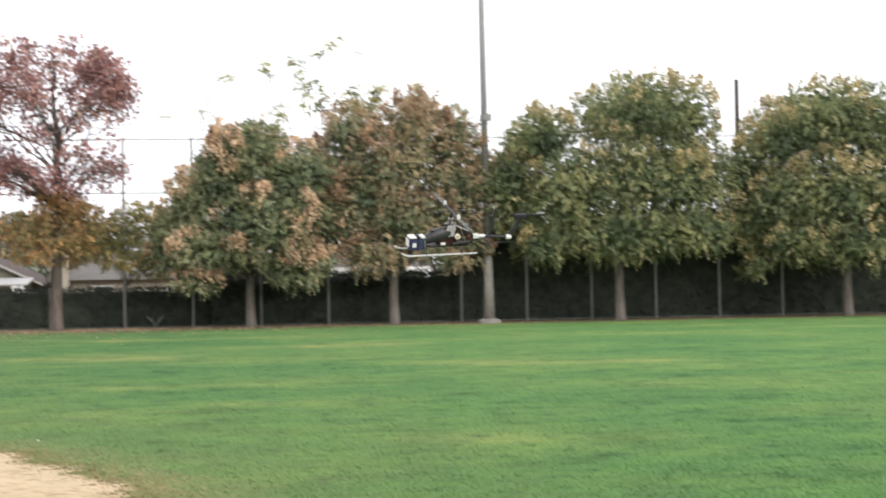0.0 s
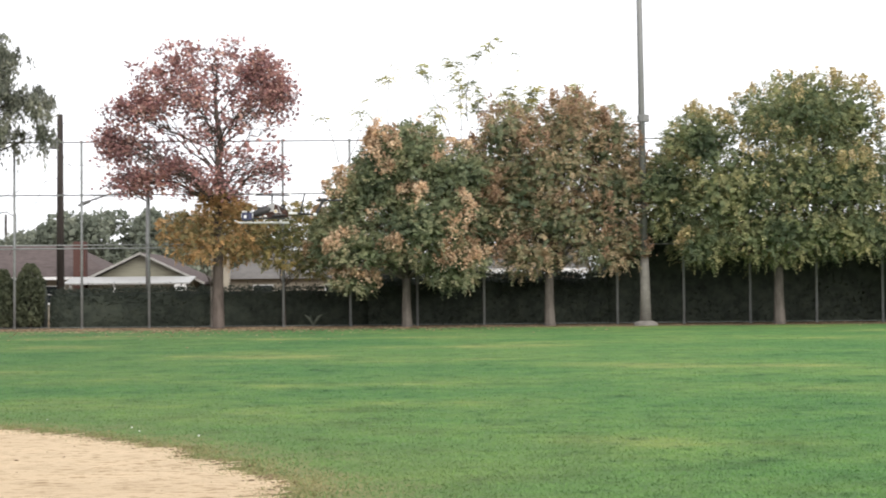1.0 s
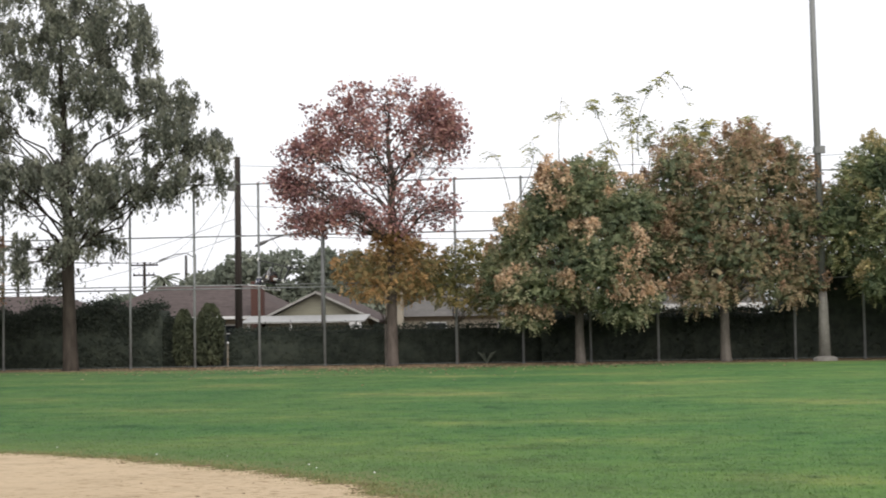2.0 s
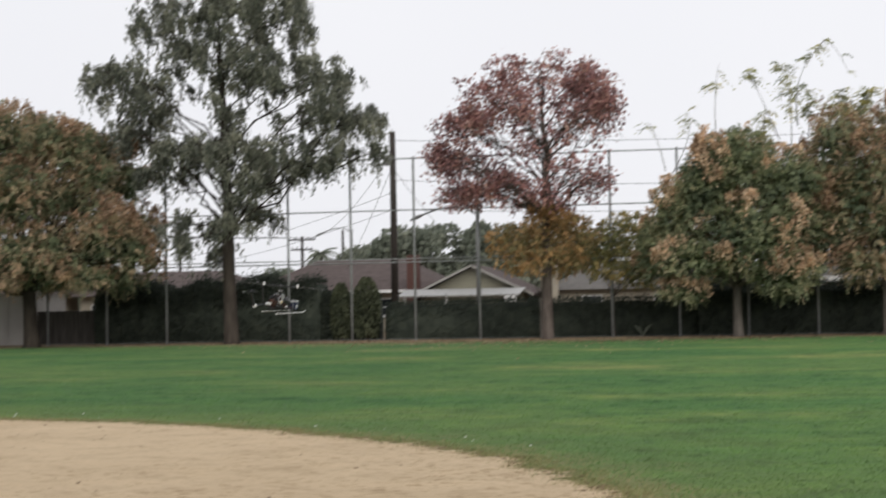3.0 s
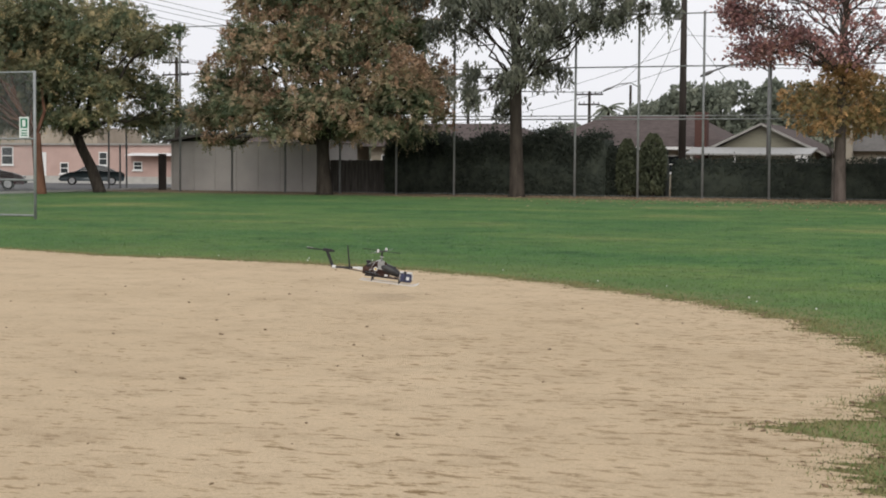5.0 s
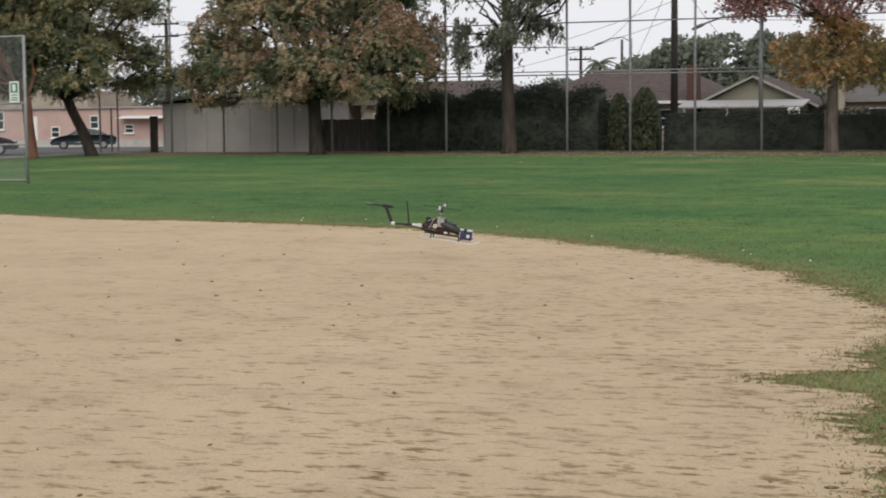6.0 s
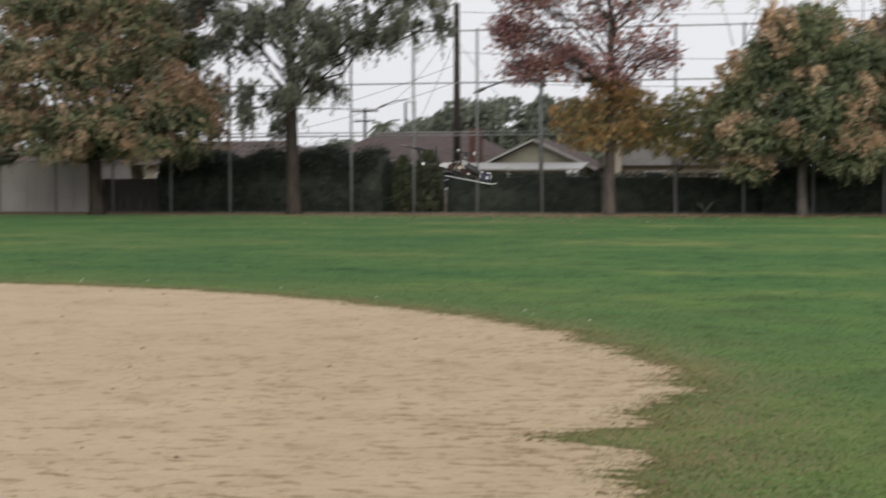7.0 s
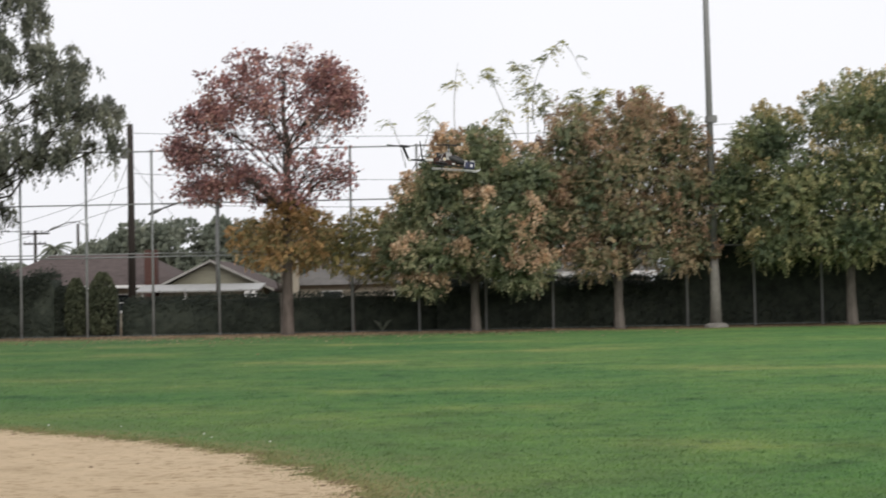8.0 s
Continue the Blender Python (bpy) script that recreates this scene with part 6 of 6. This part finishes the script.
    part("pack_cover", box(0.135, 0.18, -0.05, 0.05, 0.140, 0.156, 0.004), H_WHITE, t, "white pack cover")
    part("pack_lid", box(0.185, 0.215, -0.045, 0.045, 0.136, 0.16, 0.006), H_BLACK, t)
    part("nose_plate", box(0.291, 0.298, -0.045, 0.045, 0.05, 0.13, 0.002), H_WHITE, t, "white nose plate")
    for s in (-1, 1):
        part("pack_clip", box(0.135, 0.15, s * 0.057 - 0.003, s * 0.057 + 0.003, 0.035, 0.13, 0.002), H_METAL, t)
        part("tail_clamp", box(-0.40, -0.34, s * 0.02 - 0.004, s * 0.02 + 0.004, 0.112, 0.148, 0.002), H_WHITE, t, "white boom clamp")
    part("tail_tube", tube([(-0.34, 0, 0.133), (-0.46, 0, 0.126)], 0.014, 10), H_WHITE, t, "white boom socket")
    part("boom", tube([(-0.44, 0, 0.127), (-0.7, 0, 0.105)], 0.013, 10), H_BLACK, t)
    part("boom_brace", tube([(-0.26, 0, 0.09), (-0.6, 0, 0.108)], 0.006, 6), H_BLACK, t)
    part("boom_joint", tube([(-0.675, 0, 0.107), (-0.72, 0, 0.107)], 0.022, 10), H_WHITE, t)
    fin = part("tail_fin", add_box(bmesh.new(), -0.019, 0.019, -0.008, 0.008, 0, 0.21, 0.003, pose(-0.71, 0, 0.105, 0, -27, 0)), H_BLACK, t)
    part("tail_gearbox", box(-0.86, -0.74, -0.022, 0.022, 0.285, 0.325, 0.006), H_BLACK, t)
    part("tail_blade", box(-1.06, -0.86, -0.035, -0.029, 0.294, 0.311, 0.002), H_BLACK, t)
    part("tail_blade", box(-0.82, -0.71, -0.035, -0.029, 0.29, 0.316, 0.002), H_BLACK, t)
    # pale metal strip stands in for light on the tail blade's top
    part("tail_lit_top", box(-1.06, -0.98, -0.042, -0.022, 0.312, 0.317), H_METAL, t)
    part("antenna", tube([(-0.50, 0, 0.12), (-0.56, 0, 0.40)], [0.011, 0.008], 8), H_BLACK, t)
    part("mast", tube([(-0.11, 0, 0.2), (-0.12, 0, 0.37)], 0.012, 10), H_BLACK, t)
    part("swashplate", tube([(-0.115, 0, 0.30), (-0.115, 0, 0.312)], 0.026, 14), H_METAL, t)
    for s in (-1, 1):
        part("link_rod", tube([(-0.1, s * 0.04, 0.21), (-0.115, s * 0.03, 0.31)], 0.004, 6), H_METAL, t)
    # the main rotor turns on the mast
    r = part("rotor", box(-0.24, 0.24, -0.011, 0.011, -0.01, 0.007, 0.003), H_BLACK, t, "black rotor head bar")
    r.location = (-0.12, 0, 0.375)
    for s in (-1, 1):
        part("blade_grip", box(s * 0.235 - 0.016, s * 0.235 + 0.016, -0.013, 0.013, -0.012, 0.036, 0.005), H_WHITE, r, "white blade grip")
        a, b = sorted((s * 0.255, s * 0.62))
        part("blade", box(a, b, -0.022, 0.022, 0.0, 0.005, 0.002), H_BLUR, r, "grey rotor blade blurred by its spin")
    part("flybar", tube([(0, -0.24, 0.004), (0, 0.24, 0.004)], 0.0045, 6), H_BLACK, r, "thin black flybar")
    t.scale = (0.93, 0.93, 0.93)
    return t, r


HELI, ROTOR = build_helicopter()


# ---- what moves ----
def motions():
    # seconds, place, heading, nose pitch, bank
    rows = [
        (0.0, 1.531, 13.711, 1.92, 191.6, -2.0, -19.0), (0.1, 1.179, 14.412, 2.039, 192.0, -1.8, -17.7),
        (0.2, 0.813, 15.102, 2.12, 192.3, -1.6, -16.3), (0.3, 0.541, 15.779, 2.201, 192.0, -1.4, -15.0),
        (0.4, 0.074, 16.685, 2.295, 190.7, -1.2, -13.5), (0.5, -0.261, 17.582, 2.352, 188.9, -1.0, -12.0),
        (0.6, -0.63, 18.112, 2.38, 188.0, -0.8, -9.7), (0.7, -0.919, 18.64, 2.404, 186.8, -0.6, -7.3),
        (0.8, -1.26, 19.159, 2.463, 185.8, -0.4, -5.0), (0.9, -1.594, 19.675, 2.485, 183.6, -0.2, -2.0),
        (1.0, -1.911, 20.19, 2.479, 181.4, 0.0, 1.0), (1.1, -2.154, 20.427, 2.496, 176.7, 0.3, 2.8),
        (1.2, -2.38, 20.663, 2.504, 171.9, 0.6, 4.6), (1.3, -2.665, 20.892, 2.474, 167.3, 0.9, 6.4),
        (1.5, -3.13, 21.357, 2.398, 158.3, 1.4, 10.0), (1.7, -3.723, 21.973, 2.369, 144.6, 2.0, 14.0),
        (2.8, -5.709, 20.832, 1.632, 77.3, 2.0, 12.0), (3.0, -6.01, 20.33, 1.557, 71.5, 1.1, 8.5),
        (3.2, -6.451, 20.278, 1.429, 67.4, 0.3, 5.0), (3.4, -6.699, 20.281, 1.334, 62.9, -0.6, 2.5),
        (3.5, -6.823, 20.281, 1.308, 60.6, -1.0, 1.3), (3.6, -6.983, 20.035, 1.248, 57.2, -1.6, 0.0),
        (3.7, -6.999, 19.838, 1.186, 53.4, -2.2, 0.0), (3.8, -7.083, 19.615, 1.142, 49.9, -2.8, 0.0),
        (3.9, -7.13, 19.405, 1.052, 47.2, -3.4, 0.0), (4.0, -7.175, 19.195, 1.006, 44.5, -4.0, 0.0),
        (4.1, -7.203, 18.903, 0.932, 39.9, -4.4, 0.0), (4.2, -7.214, 18.618, 0.861, 35.2, -4.8, 0.0),
        (4.3, -7.233, 18.328, 0.778, 32.2, -5.2, 0.0), (4.4, -7.258, 18.034, 0.697, 29.3, -5.6, 0.0),
        (4.5, -7.228, 17.761, 0.613, 26.1, -6.0, 0.0), (4.6, -7.288, 17.605, 0.483, 24.5, -6.2, 0.0),
        (4.7, -7.296, 17.47, 0.369, 22.7, -6.3, 0.0), (5.8, -6.609, 16.676, 0.093, 13.6, -8.0, 0.0),
        (5.9, -6.497, 16.779, 0.153, 13.2, -8.0, 0.0), (6.0, -6.333, 16.903, 0.245, 12.5, -8.0, 0.0),
        (6.1, -6.147, 17.028, 0.289, 11.9, -8.0, 0.0), (6.2, -5.956, 17.157, 0.401, 11.1, -8.0, 0.0),
        (6.3, -5.828, 17.49, 0.508, 11.8, -8.7, 0.0), (6.4, -5.683, 17.825, 0.632, 12.4, -9.3, 0.0),
        (6.5, -5.498, 18.169, 0.769, 12.8, -10.0, 0.0), (6.6, -5.358, 18.696, 0.915, 12.2, -10.7, 0.0),
        (6.7, -5.17, 19.231, 1.081, 11.4, -11.3, 0.0), (6.8, -4.919, 19.774, 1.235, 10.6, -12.0, 0.0),
        (6.9, -4.728, 20.295, 1.383, 9.9, -11.3, 0.0), (7.0, -4.437, 20.833, 1.591, 9.0, -10.7, 0.0),
        (7.1, -4.096, 21.166, 1.843, 8.6, -10.0, 0.0), (7.2, -3.762, 21.489, 2.008, 8.1, -9.3, 0.0),
        (7.3, -3.389, 21.81, 2.192, 7.6, -8.7, 0.0), (7.4, -3.028, 22.119, 2.387, 7.2, -8.0, 0.0),
        (7.5, -2.619, 22.424, 2.615, 6.7, -7.5, 0.0), (7.6, -2.12, 22.469, 2.784, 6.0, -7.0, 0.0),
        (7.7, -1.732, 22.492, 2.954, 5.6, -6.5, 0.0), (7.8, -1.309, 22.511, 3.108, 5.1, -6.0, 0.0),
        (7.9, -0.835, 22.523, 3.262, 4.5, -5.5, 0.0), (8.0, -0.377, 22.526, 3.376, 4.0, -5.0, 0.0),
    ]
    spin = [(0, -93.0), (0.3, -76.0), (0.5, -60.0), (0.7, -36.0), (0.9, -6.0), (1.2, 24.0), (1.5, 33.8), (1.7, 45.0), (2.0, 65.0), (2.4, 91.6), (2.8, 118.0), (3.1, 128.6), (3.4, 137.4), (3.7, 168.5), (4, 199.0), (4.3, 225.5), (4.5, 241.0), (4.7, 255.0), (5.2, 263.3), (5.8, 270.3), (6.2, 273.0), (6.6, 286.3), (7, 303.0), (7.5, 315.0), (8, 327.0)]
    walk(HELI, [(t, pose(x, y, z, 0, 0, h) @ pose(0, 0, 0, 0, -p, 0) @ pose(0, 0, 0, b, 0, 0)) for t, x, y, z, h, p, b in rows])
    walk(ROTOR, [(t, pose(-0.12, 0, 0.375, 0, 0, a)) for t, a in spin])


motions()
